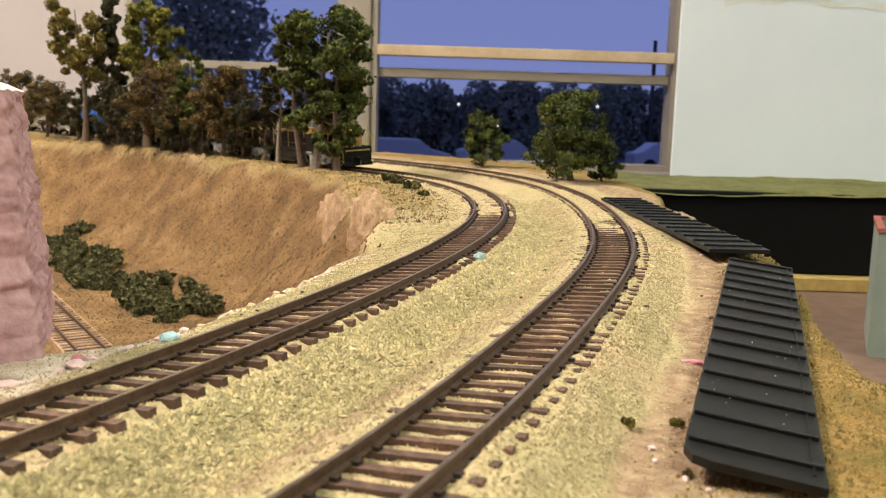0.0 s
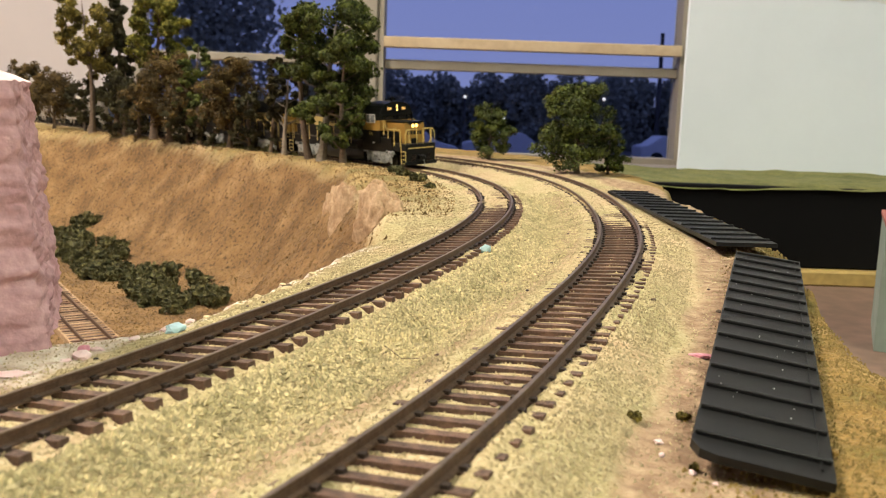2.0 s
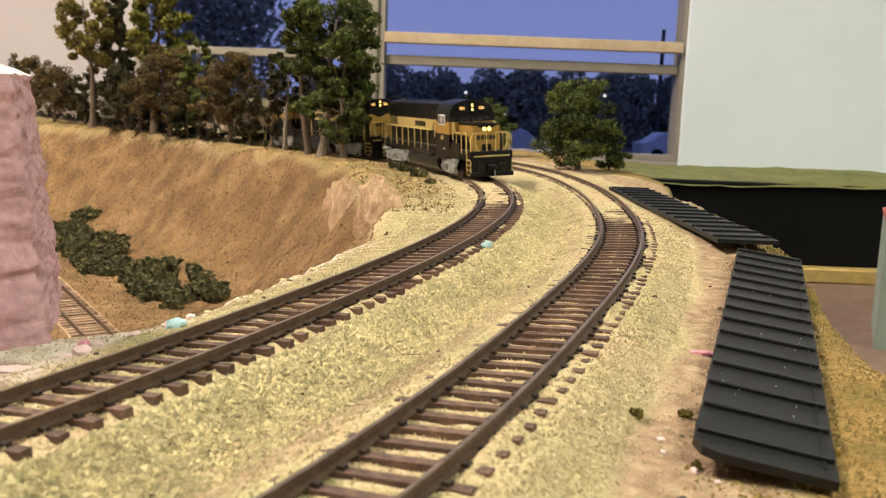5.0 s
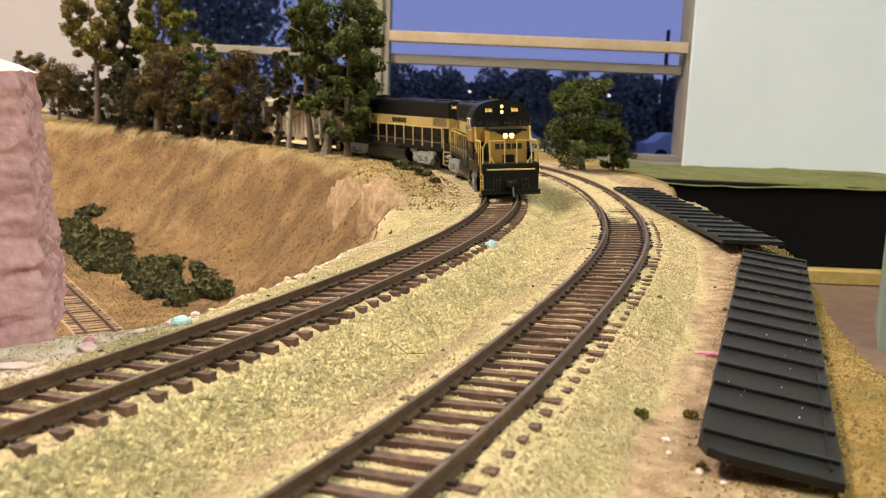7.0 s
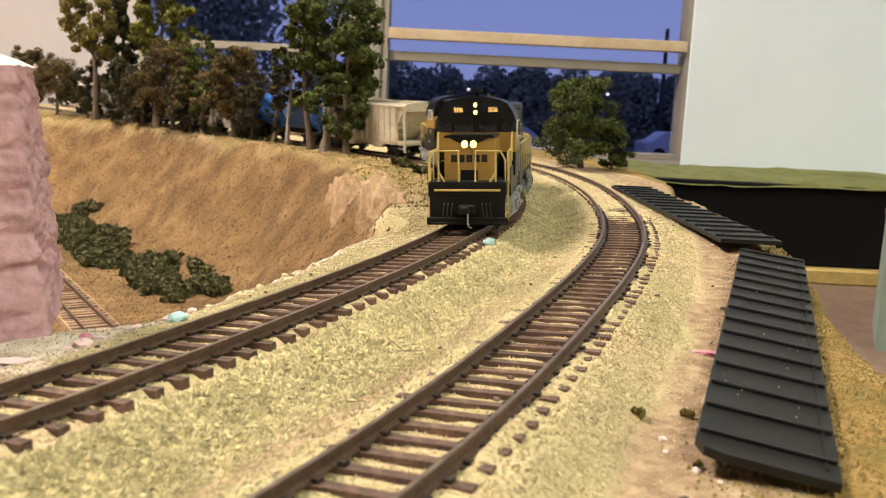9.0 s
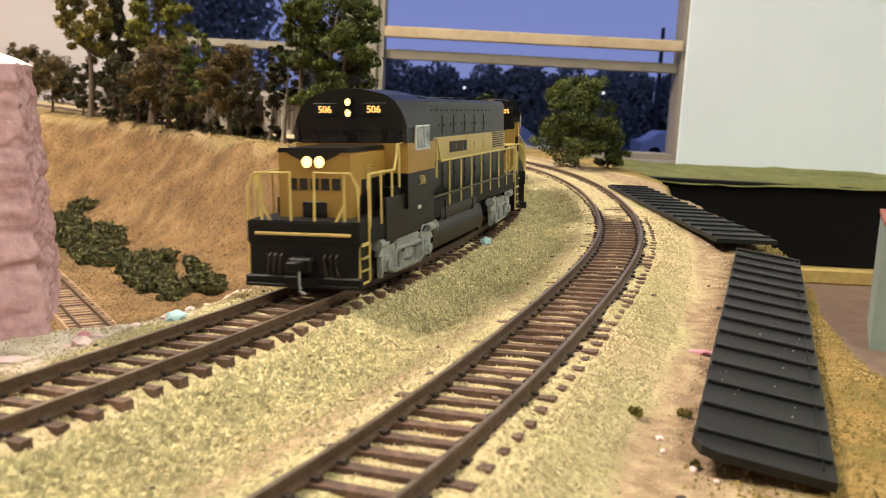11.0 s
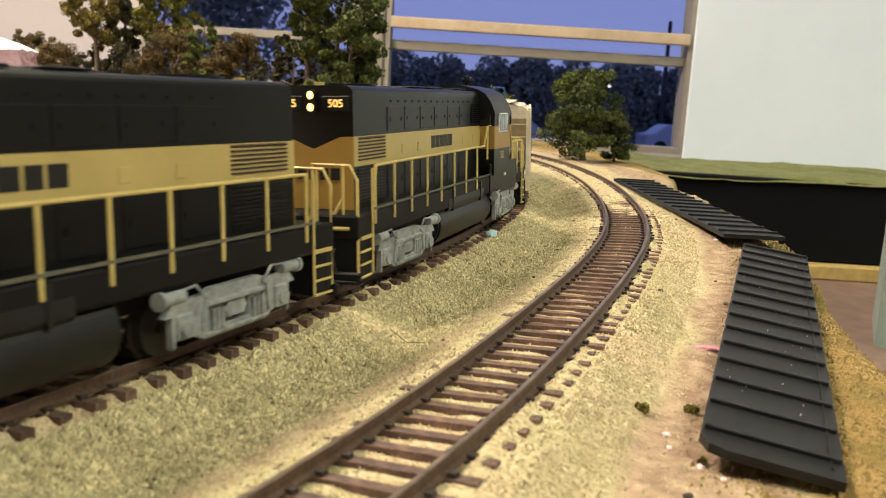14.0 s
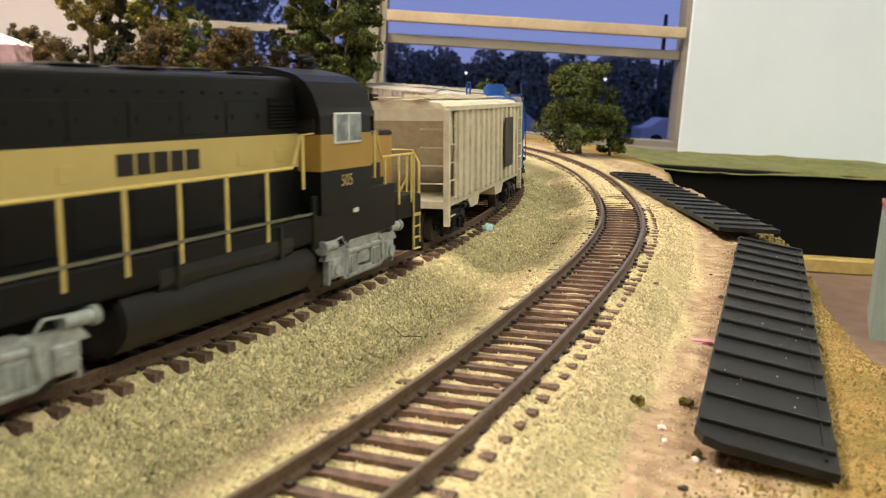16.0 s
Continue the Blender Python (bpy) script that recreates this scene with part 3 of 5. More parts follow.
def low_track():
    """The short straight in the valley."""
    a, b = Vector((-0.358, 0.780, -0.1045)), Vector((-0.203, 0.545, -0.1045))
    top = empty("valley_track", "rusty brown model railway track on the valley floor", "railway track")
    d = (b - a)
    m = Matrix.Translation(a) @ Matrix.Rotation(math.atan2(d.y, d.x), 4, "Z")
    for lat in (-0.0086, 0.0086):
        bm = bmesh.new()
        box(bm, (0, lat - 0.0006, -0.0025), (d.length, lat + 0.0006, 0), 0.0002)
        part("rail", bm, RAIL, top).matrix_basis = m
    bm = bmesh.new()
    for k in range(28):
        box(bm, (d.length * k / 28, -0.016, -0.012), (d.length * (k + 1) / 28, 0.016, -0.0027 - 0.0003 * (k % 3)))
    bmesh.ops.remove_doubles(bm, verts=bm.verts, dist=1e-5)
    part("ballast_bed", bm, ROCKM, top, "tan ballast bed").matrix_basis = m
    bm = tie_mesh()
    first = part("tie", bm, TIE, top)
    first.matrix_basis = m
    for i in range(1, int(d.length / 0.00727)):
        share("tie", first.data, top, m @ pose(i * 0.00727, 0, 0))


low_track()


# ---- black roof sheets beside the track ----
def roof_sheet(nl, nr, fl, fr, ribs, chamfer, label, strip):
    nl, nr, fl, fr = [Vector(v) for v in (nl, nr, fl, fr)]
    along, across = ((fl - nl) + (fr - nr)) / 2, ((nr - nl) + (fr - fl)) / 2
    ex = along.normalized()
    ez = ex.cross(across).normalized()
    if ez.z < 0:
        ez = -ez
    ey = ez.cross(ex)
    length, width = along.length, abs(across.dot(ey))
    mid = (nl + nr) / 2
    m = Matrix((ex, ey, ez)).transposed().to_4x4()
    m.translation = mid
    top = empty("roof_sheet", label, "model roof", "spare roof sheets", m=m)
    h, c = width / 2, chamfer
    bm = bmesh.new()
    outline = [(c, h), (0.25 * c, h - 0.35 * c), (0, h - c), (0.0, -h), (length, -h), (length, h)]
    lo = [bm.verts.new((x, y, -0.0016)) for x, y in outline]
    hi = [bm.verts.new((x, y, 0.0)) for x, y in outline]
    n = len(outline)
    for i in range(n):
        bm.faces.new((lo[i], lo[(i + 1) % n], hi[(i + 1) % n], hi[i]))
    bm.faces.new(hi)
    bm.faces.new(lo[::-1])
    bmesh.ops.recalc_face_normals(bm, faces=bm.faces)
    part("roof_panel", bm, ROOF, top)
    for i in range(ribs):
        x = length * (i + 0.55) / ribs
        bm = bmesh.new()
        box(bm, (x - 0.0005, -h + 0.0004, -0.0002), (x + 0.0005, h - 0.0004, 0.0009), 0.0002)
        box(bm, (x + 0.0012, -h + 0.0012, -0.0002), (x + 0.0018, h - 0.0012, 0.0003))
        part("rib", bm, ROOF, top)
    if strip:
        bm = bmesh.new()
        box(bm, (0.004, -h + 0.0019, -0.0002), (length - 0.003, -h + 0.0023, 0.00035))
        part("edge_seam", bm, ROOF, top)
    return top, m, length, h


sheet1, ms, lens1, half1 = roof_sheet((0.0415, 0.1494, -0.0033), (0.0636, 0.1419, -0.0057), (0.1123, 0.3581, -0.0003), (0.1345, 0.3506, -0.0027), 15, 0.005,
                                      "black ribbed plastic model roof lying on the ballast", True)
roof_sheet((0.1066, 0.3585, 0.0018), (0.1308, 0.3725, 0.0018), (0.1006, 0.579, 0.0012), (0.125, 0.603, 0.0012), 15, 0.0,
           "black ribbed plastic model roof beside the curve", False)
rng = random.Random(8)
for i in range(48):
    bm = bmesh.new()
    bmesh.ops.create_icosphere(bm, subdivisions=1, radius=rng.choice((0.00008, 0.0001, 0.00013, 0.0002)))
    ob = tagged(part("dust_speck", bm, SPECK), "tiny pale dust speck on the black roof", "debris", "dust specks on the roof")
    ob.matrix_world = ms @ pose(rng.uniform(0.01, lens1 - 0.01), rng.uniform(-half1 + 0.002, half1 - 0.002), 0.0001)


# ---- carved foam block, rock and crumbs ----
def foam_block():
    """A foam hill end carved in layers: steep faces, a sloping whitish top."""
    top = empty("foam_block", "pink carved insulation foam block with a whitish sloping top", "foam block")
    bm = bmesh.new()
    nu, nv = 260, 90
    ring = [(-0.0895, 0.2015), (-0.1015, 0.190), (-0.165, 0.165), (-0.24, 0.19), (-0.24, 0.29), (-0.15, 0.30), (-0.112, 0.262)]
    pts = []
    per = sum((Vector(a) - Vector(b)).length for a, b in zip(ring, ring[1:] + ring[:1]))
    for i in range(nu):
        d = per * i / nu
        for a, b in zip(ring, ring[1:] + ring[:1]):
            seg = (Vector(b) - Vector(a)).length
            if d <= seg:
                pts.append(Vector(a).lerp(Vector(b), d / seg))
                break
            d -= seg
    cx, cy = -0.17, 0.23
    rows = []
    for j in range(nv + 1):
        t = j / nv
        z = -0.006 + 0.0605 * t
        row = []
        for p in pts:
            away = Vector((p.x - cx, p.y - cy))
            k = 1 - 0.10 * t
            ledge = 0.0004 * math.sin(z * 700 + 5 * noise.noise(Vector((p.x * 40, p.y * 40, 1)))) + 0.0010 * noise.fractal(Vector((p.x * 120, p.y * 120, z * 420)), 0.5, 2, 6)
            q = away * k + away.normalized() * ledge
            row.append(bm.verts.new((cx + q.x, cy + q.y, z + 0.0006 * noise.noise(Vector((p.x * 90, p.y * 90, 7))))))
        rows.append(row)
    for a, b in zip(rows, rows[1:]):
        for i in range(nu):
            bm.faces.new((a[i], a[(i + 1) % nu], b[(i + 1) % nu], b[i]))
    edge = [v.co.copy() for v in rows[-1]]
    part("carved_side", bm, FOAM, top, smooth=True)
    bm = bmesh.new()
    prev = [bm.verts.new(c) for c in edge]
    for k, h in ((0.93, 0.0018), (0.7, 0.0060), (0.4, 0.009), (0.1, 0.011)):
        cur = [bm.verts.new((cx + (c.x - cx) * k, cy + (c.y - cy) * k, 0.0545 + h + 0.0012 * noise.noise(Vector((c.x * 80 * k, c.y * 80 * k, 3))))) for c in edge]
        for i in range(nu):
            bm.faces.new((prev[i], prev[(i + 1) % nu], cur[(i + 1) % nu], cur[i]))
        prev = cur
    bm.faces.new(prev)
    part("dusty_top", bm, FOAMTOP, top, smooth=True)


foam_block()


def rock(name, label, at_, size, seed, material=ROCKM, rough=0.35, turn=0):
    bm = bmesh.new()
    bmesh.ops.create_icosphere(bm, subdivisions=5, radius=1)
    for v in bm.verts:
        n1 = noise.fractal(v.co * 1.6 + Vector((seed, 0, 0)), 0.8, 2, 4)
        n2 = noise.voronoi(Vector((v.co.x * 2.5 + seed, v.co.y * 2.5, v.co.z * 0.9)))[0][0]
        v.co *= 1 + rough * n1 - 0.2 * n2
    bmesh.ops.scale(bm, vec=size, verts=bm.verts)
    ob = tagged(part(name, bm, material, smooth=True), label, "rock")
    ob.matrix_world = pose(*at_, 0, 0, turn)


for at_, size, seed, turn in (((-0.039, 0.508, -0.021), (0.0120, 0.024, 0.030), 4.0, 35), ((-0.062, 0.575, -0.030), (0.0125, 0.026, 0.034), 9.0, 30),
                              ((-0.040, 0.522, -0.0095), (0.0075, 0.010, 0.0105), 2.0, 10), ((-0.078, 0.640, -0.034), (0.011, 0.022, 0.028), 6.0, 25)):
    rock("rock_outcrop", "pale tan plaster rock face at the cutting", at_, size, seed, ROCKPALE, 0.2, turn)


def crumb(name, label, at_, size, seed, material, category):
    bm = bmesh.new()
    bmesh.ops.create_icosphere(bm, subdivisions=2, radius=1)
    for v in bm.verts:
        v.co *= 1 + 0.5 * noise.noise(v.co * 2.1 + Vector((seed, 0, 0)))
    bmesh.ops.scale(bm, vec=size, verts=bm.verts)
    ob = tagged(part(name, bm, material), label, category)
    ob.matrix_world = pose(at_[0], at_[1], height_at(*at_) + size[2] * 0.5, 0, 0, seed * 40)


crumb("foam_chip", "pale blue foam chip beside the inner track", (0.0138, 0.3485), (0.0022, 0.0016, 0.0022), 1, BLUECHIP, "debris")
crumb("foam_chip", "pale blue foam chip at the edge of the ballast", (-0.0649, 0.2155), (0.0034, 0.0022, 0.0012), 2, BLUECHIP, "debris")
crumb("foam_chip", "whitish plaster chip at the foot of the foam", (-0.0795, 0.1955), (0.0035, 0.002, 0.0009), 3, FOAMTOP, "debris")
crumb("foam_chip", "whitish plaster chip at the foot of the foam", (-0.0885, 0.1815), (0.0040, 0.002, 0.0006), 5, FOAMTOP, "debris")
rng = random.Random(31)
for i in range(14):
    k = i / 13
    crumb("foam_chip", "whitish plaster chip at the edge of the ballast", (-0.080 + 0.034 * k + rng.uniform(-0.002, 0.004), 0.196 + 0.108 * k + rng.uniform(-0.004, 0.002)),
          (rng.uniform(0.0008, 0.0022), rng.uniform(0.0006, 0.0014), rng.uniform(0.0004, 0.0008)), 7 + i * 1.7, FOAMTOP if i < 6 else GRAIN, "debris")
crumb("foam_crumb", "pink foam crumb on the ballast", (0.0635, 0.2235), (0.0030, 0.0012, 0.0007), 4, PINKBIT, "debris")
crumb("foam_crumb", "pink foam crumb at the foot of the foam", (-0.0812, 0.2005), (0.0018, 0.0008, 0.0012), 6, PINKBIT, "debris")


for at_, r in (((0.0400, 0.1643), 0.0009), ((0.0394, 0.1591), 0.0007), ((0.0431, 0.1518), 0.0008), ((0.1068, 0.3771), 0.0009), ((0.0455, 0.1465), 0.0006)):
    crumb("pebble", "small whitish pebble on the ballast", at_, (r, r * 0.8, r * 0.6), r * 9000, FOAMTOP, "pebble")
for at_, r in (((-0.0502, 0.2857), 0.0011), ((-0.0430, 0.2795), 0.0009), ((-0.0556, 0.2706), 0.0006)):
    crumb("bark_crumb", "dark brown crumb on the ballast edge", at_, (r, r * 0.7, r * 0.6), r * 7000, BARK, "debris")
for at_, r in (((0.0712, 0.1609), 0.0008), ((0.0946, 0.2272), 0.0008), ((0.0752, 0.1744), 0.0006), ((0.0892, 0.2148), 0.0006)):
    crumb("foam_crumb", "orange ground foam crumb beside the roof sheet", at_, (r, r * 0.8, r), r * 8000, ORANGE, "debris")
bm = bmesh.new()
tube(bm, [(-0.0150, 0.2179, height_at(-0.0150, 0.2179) + 0.0006), (-0.0104, 0.2117, height_at(-0.0104, 0.2117) + 0.0009), (-0.0060, 0.2083, height_at(-0.0060, 0.2083) + 0.0006)], 0.00010, 5)
tagged(part("twig", bm, BARK), "thin dark twig lying on the ballast shoulder", "twig")


def stray_stones():
    rng = random.Random(21)
    for i in range(46):
        s = rng.uniform(0.14, 0.52)
        x, y, th = on(INNER if i % 2 else OUTER, s)
        lat = rng.choice((rng.uniform(0.018, 0.05), rng.uniform(-0.024, -0.017), rng.uniform(-0.006, 0.006)))
        r = rng.uniform(0.0004, 0.0009)
        m = rng.choice((TIE, BARK, ROCKM, SPIKE))
        crumb("stray_stone", "small dark crumb lying on the ballast", (x + math.sin(th) * lat, y - math.cos(th) * lat), (r, r * 0.8, r * 0.6), i * 1.3, m, "debris")


stray_stones()


# ---- trees and shrubs ----
def leaves(centres, per, spread, size, rng):
    """Small turned leaf flakes gathered in clumps."""
    c = np.repeat(np.array([q[:3] for q in centres]), per, 0)
    rad = np.repeat(np.array([q[3] for q in centres]), per)
    n = len(c)
    d = rng.normal(size=(n, 3))
    d /= np.linalg.norm(d, axis=1)[:, None]
    pos = c + d * (rad * rng.uniform(0.45, 1.0, n) ** 0.6)[:, None] * spread
    a = rng.normal(size=(n, 3))
    a /= np.linalg.norm(a, axis=1)[:, None]
    b = np.cross(a, rng.normal(size=(n, 3)))
    b /= np.linalg.norm(b, axis=1)[:, None]
    s = (size * rng.uniform(0.6, 1.3, n))[:, None]
    v = np.stack([pos - a * s, pos + b * s * 0.8, pos + a * s, pos - b * s * 0.8], 1)
    f = (np.arange(n)[:, None] * 4 + np.arange(4)[None])
    return v.reshape(-1, 3), f


def tree(x, y, height, half, leaf, seed, bark, start=0.3, lean=0.0, label="", limbs=16, pads=5, trunk=1.0, shape="broad"):
    """A tapered, slightly bent trunk, rising limbs and separate pads of leaf flakes at their ends with gaps between."""
    z = height_at(x, y) - 0.001
    top = empty("tree", label, "tree", "model trees", m=Matrix.Translation((x, y, z)))
    rng = np.random.RandomState(seed)
    bm = bmesh.new()
    r0 = (height * 0.020 + 0.0006) * trunk
    stem = [Vector((lean * height * t + 0.014 * height * math.sin(5 * t + seed), 0.012 * height * math.cos(4 * t + seed), height * t * 0.94)) for t in np.linspace(0, 1, 11)]
    for i in range(10):
        cyl(bm, stem[i], stem[i + 1], r0 * (1 - 0.88 * i / 10) * (1.35 if i == 0 else 1), 9, r0 * (1 - 0.88 * (i + 1) / 10))
    centres = []
    for k in range(limbs):
        t = start + (0.96 - start) * (k + 0.5) / limbs
        i = min(int(t * 10), 9)
        base = stem[i].lerp(stem[i + 1], t * 10 - i)
        u = (t - start) / (1 - start)
        if shape == "cone":
            reach = half * (1.05 - u)
        elif shape == "dome":
            reach = half * math.sqrt(max(0.08, 1 - u ** 2.2))
        else:
            reach = half * math.sqrt(max(0.10, 1 - ((u - 0.45) / 0.62) ** 2))
        reach *= rng.uniform(0.62, 1.08)
        ang = 2.39996 * k + rng.uniform(-0.4, 0.4) + seed
        tip = base + Vector((math.cos(ang) * reach, math.sin(ang) * reach, height * rng.uniform(0.0, 0.09)))
        if bark is BARKLIGHT and t < 0.65:
            tip.y = abs(tip.y)
        low = base - Vector((0, 0, height * 0.05))
        knee = low.lerp(tip, 0.5) + Vector((0, 0, -0.012 * height))
        rl = r0 * 0.42 * (1.15 - t)
        cyl(bm, low, knee, rl, 6, rl * 0.7)
        cyl(bm, knee, tip, rl * 0.7, 6, rl * 0.3)
        for q in range(pads):
            f = rng.uniform(0.45, 1.0)
            c = low.lerp(tip, f) + Vector(rng.normal(size=3)) * half * 0.13
            c.z += 0.03 * height * rng.rand()
            centres.append((c.x, c.y, c.z, half * rng.uniform(0.12, 0.21) * (1.15 if shape == "dome" else 1.0)))
    part("trunk", bm, bark, top)
    v, f = leaf_pads(centres, int(80 + 900 * height), 0.0008 + height * 0.0065, rng)
    from_lists("crown", v.tolist(), f.tolist(), LEAF[leaf], top)


def leaf_pads(centres, per, size, rng):
    """Lumpy pads: flakes lie about tangent to a flattened, dented ball."""
    c = np.repeat(np.array([q[:3] for q in centres]), per, 0)
    rad = np.repeat(np.array([q[3] for q in centres]), per)
    n = len(c)
    d = rng.normal(size=(n, 3))
    d /= np.linalg.norm(d, axis=1)[:, None]
    dent = 1 + 0.28 * np.sin(5 * d[:, 0] + c[:, 1] * 900) * np.cos(5 * d[:, 1] + c[:, 0] * 700)
    pos = c + d * (rad * dent * rng.uniform(0.62, 1.08, n))[:, None] * np.array([1, 1, 0.78])
    a = np.cross(d, rng.normal(size=(n, 3)))
    a = a / np.linalg.norm(a, axis=1)[:, None] + 0.55 * rng.normal(size=(n, 3))
    a /= np.linalg.norm(a, axis=1)[:, None]
    b = np.cross(a, d + 0.5 * rng.normal(size=(n, 3)))
    b /= np.linalg.norm(b, axis=1)[:, None]
    s = (size * rng.uniform(0.55, 1.25, n))[:, None]
    v = np.stack([pos - a * s, pos + b * s * 0.75, pos + a * s * 0.9, pos - b * s * 0.75], 1)
    return v.reshape(-1, 3), np.arange(n)[:, None] * 4 + np.arange(4)[None]


BRN, LOW = "brown-olive bushy model tree behind the embankment", "low dark model tree behind the embankment"
tree(-0.1187, 0.825, 0.147, 0.046, "green", 1, BARKLIGHT, 0.30, 0.12, "tall green model tree with pale leaning trunk and bare limbs", 22, 5, 1.15)
tree(-0.0957, 0.800, 0.116, 0.028, "green", 2, BARK, 0.10, 0.02, "tall dark green model tree on the embankment edge", 18, 5)
tree(-0.1300, 0.840, 0.140, 0.026, "green", 3, BARK, 0.55, -0.10, "tall slender green model tree on the embankment edge", 10, 5)
tree(-0.1590, 0.885, 0.094, 0.022, "dark", 4, BARKLIGHT, 0.32, 0.0, "thin dark olive model tree with a forked pale trunk", 14, 4)
tree(-0.1780, 0.915, 0.094, 0.011, "dark", 5, BARK, 0.12, 0.0, "narrow dark green model conifer on the embankment", 14, 4, 0.8, "cone")
tree(-0.2350, 0.976, 0.092, 0.036, "brown", 6, BARK, 0.30, 0.0, BRN, 20, 5, 1.1, "dome")
tree(-0.2080, 0.945, 0.060, 0.020, "dark", 7, BARK, 0.10, 0.0, LOW, 12, 5)
tree(-0.2880, 1.050, 0.117, 0.022, "green", 8, BARK, 0.20, 0.0, "green round-topped model tree behind the embankment", 14, 5)
tree(-0.3320, 1.088, 0.098, 0.042, "brown", 9, BARK, 0.30, 0.0, BRN, 24, 5, 1.2, "dome")
tree(-0.3600, 1.122, 0.182, 0.040, "bright", 10, BARK, 0.52, 0.02, "tall yellow-green model tree with an airy crown", 16, 5)
tree(-0.4400, 1.220, 0.190, 0.029, "dark", 11, BARK, 0.18, 0.0, "tall dark brown model tree on the embankment", 22, 5, 1.0, "cone")
tree(-0.4720, 1.215, 0.180, 0.045, "olive", 12, BARK, 0.48, -0.04, "tall olive model tree with a long bare trunk", 13, 5)
tree(-0.5600, 1.300, 0.082, 0.040, "brown", 13, BARK, 0.30, 0.0, BRN, 20, 5, 1.0, "dome")
tree(-0.6400, 1.400, 0.094, 0.034, "brown", 14, BARK, 0.25, 0.0, BRN, 16, 5, 1.0, "dome")
tree(-0.3050, 1.065, 0.060, 0.026, "dark", 15, BARK, 0.08, 0.0, LOW, 12, 5)
tree(-0.4150, 1.175, 0.085, 0.032, "dark", 16, BARK, 0.08, 0.0, LOW, 14, 5)
tree(-0.4950, 1.245, 0.070, 0.030, "dark", 19, BARK, 0.10, 0.0, LOW, 14, 5)
tree(-0.3850, 1.135, 0.075, 0.030, "dark", 20, BARK, 0.10, 0.0, LOW, 14, 5)
tree(-0.2640, 1.025, 0.055, 0.022, "dark", 17, BARK, 0.08, 0.0, LOW, 12, 5)
tree(0.1020, 0.760, 0.075, 0.034, "green", 21, BARK, 0.12, 0.0, "bushy dark green model tree beside the outer track", 22, 5, 1.1, "dome")
tree(0.1310, 0.775, 0.036, 0.016, "green", 22, BARK, 0.06, 0.0, "small dark green model bush beside the outer track", 12, 5)
tree(0.0375, 0.925, 0.055, 0.025, "green", 23, BARK, 0.16, 0.0, "small green model tree beside the far curve", 16, 5, 1.1, "dome")


def shrub(x, y, r, seed, leaf="shrub", label="low grey-green clump-foliage shrub on the slope", flat=0.7, category="shrub", per=90, z=None):
    z = height_at(x, y) if z is None else z
    rng = np.random.RandomState(seed)
    centres = [(rng.uniform(-0.7, 0.7) * r, rng.uniform(-0.7, 0.7) * r, r * flat * rng.uniform(0.1, 0.75), r * rng.uniform(0.3, 0.5)) for _ in range(9)]
    v, f = leaves(centres, per, 1.0, min(0.0021, r * 0.20), rng)
    ob = from_lists("shrub", v.tolist(), f.tolist(), LEAF[leaf])
    tagged(ob, label, category, "shrubs" if category == "shrub" else "moss tufts")
    ob.matrix_world = pose(x, y, z)


rng = random.Random(12)
for i in range(72):
    t = i / 71
    row = rng.uniform(-1, 1)
    x, y = -0.180 - 0.265 * t + 0.020 * row, 0.706 + 0.35 * t ** 1.25 + 0.027 * row
    shrub(x, y, rng.uniform(0.007, 0.014), 40 + i)
for i, (x, y, r) in enumerate(((-0.235, 0.935, 0.007), (-0.215, 0.915, 0.008), (-0.195, 0.893, 0.009), (-0.30, 1.035, 0.008), (-0.265, 0.985, 0.007), (-0.165, 0.860, 0.006),
                               (-0.135, 0.836, 0.006), (-0.345, 1.085, 0.008), (-0.105, 0.80, 0.005), (-0.048, 0.69, 0.006), (-0.036, 0.66, 0.006), (-0.055, 0.72, 0.006), (-0.026, 0.62, 0.004))):
    shrub(x + 0.012, y + (0.032 if y > 0.78 else 0.0), r, 80 + i, label="small green clump-foliage bush along the top of the bank")
shrub(0.0374, 0.1742, 0.0017, 101, "olive", "tiny olive moss tuft on the ballast", 0.8, "moss", 60)
shrub(0.0478, 0.1785, 0.0017, 102, "olive", "tiny olive moss tuft on the ballast", 0.8, "moss", 60)
shrub(0.0440, 0.1545, 0.0013, 103, "olive", "tiny olive moss tuft on the ballast", 0.8, "moss", 60)
shrub(0.0425, 0.1315, 0.0016, 104, "olive", "tiny olive moss tuft on the ballast", 0.8, "moss", 60)

# ---- table, fascia and backdrop ----
bm = bmesh.new()
box(bm, (-1.6, -0.5, -0.150), (1.9, 1.96, -0.116), 0.003)
table = tagged(part("layout_table", bm, TABLE), "brown board table under the model railway", "table")
bm = bmesh.new()
for x in (-1.5, 1.8):
    for y in (-0.4, 1.85):
        box(bm, (x - 0.04, y - 0.04, -1.05), (x + 0.04, y + 0.04, -0.149))
part("trestle_legs", bm, TRIMYEL, table)
bm = bmesh.new()
box(bm, (0.155, 0.93, -0.1005), (1.85, 0.944, -0.0185), 0.0015)
tagged(part("fascia_board", bm, FASCIA), "matt black fascia board of the far layout section", "fascia")
bm = bmesh.new()
box(bm, (0.15, 0.915, -0.116), (1.85, 0.96, -0.101), 0.0015)
tagged(part("fascia_ledge", bm, TRIMYEL), "bare yellow wood ledge under the black fascia", "ledge")


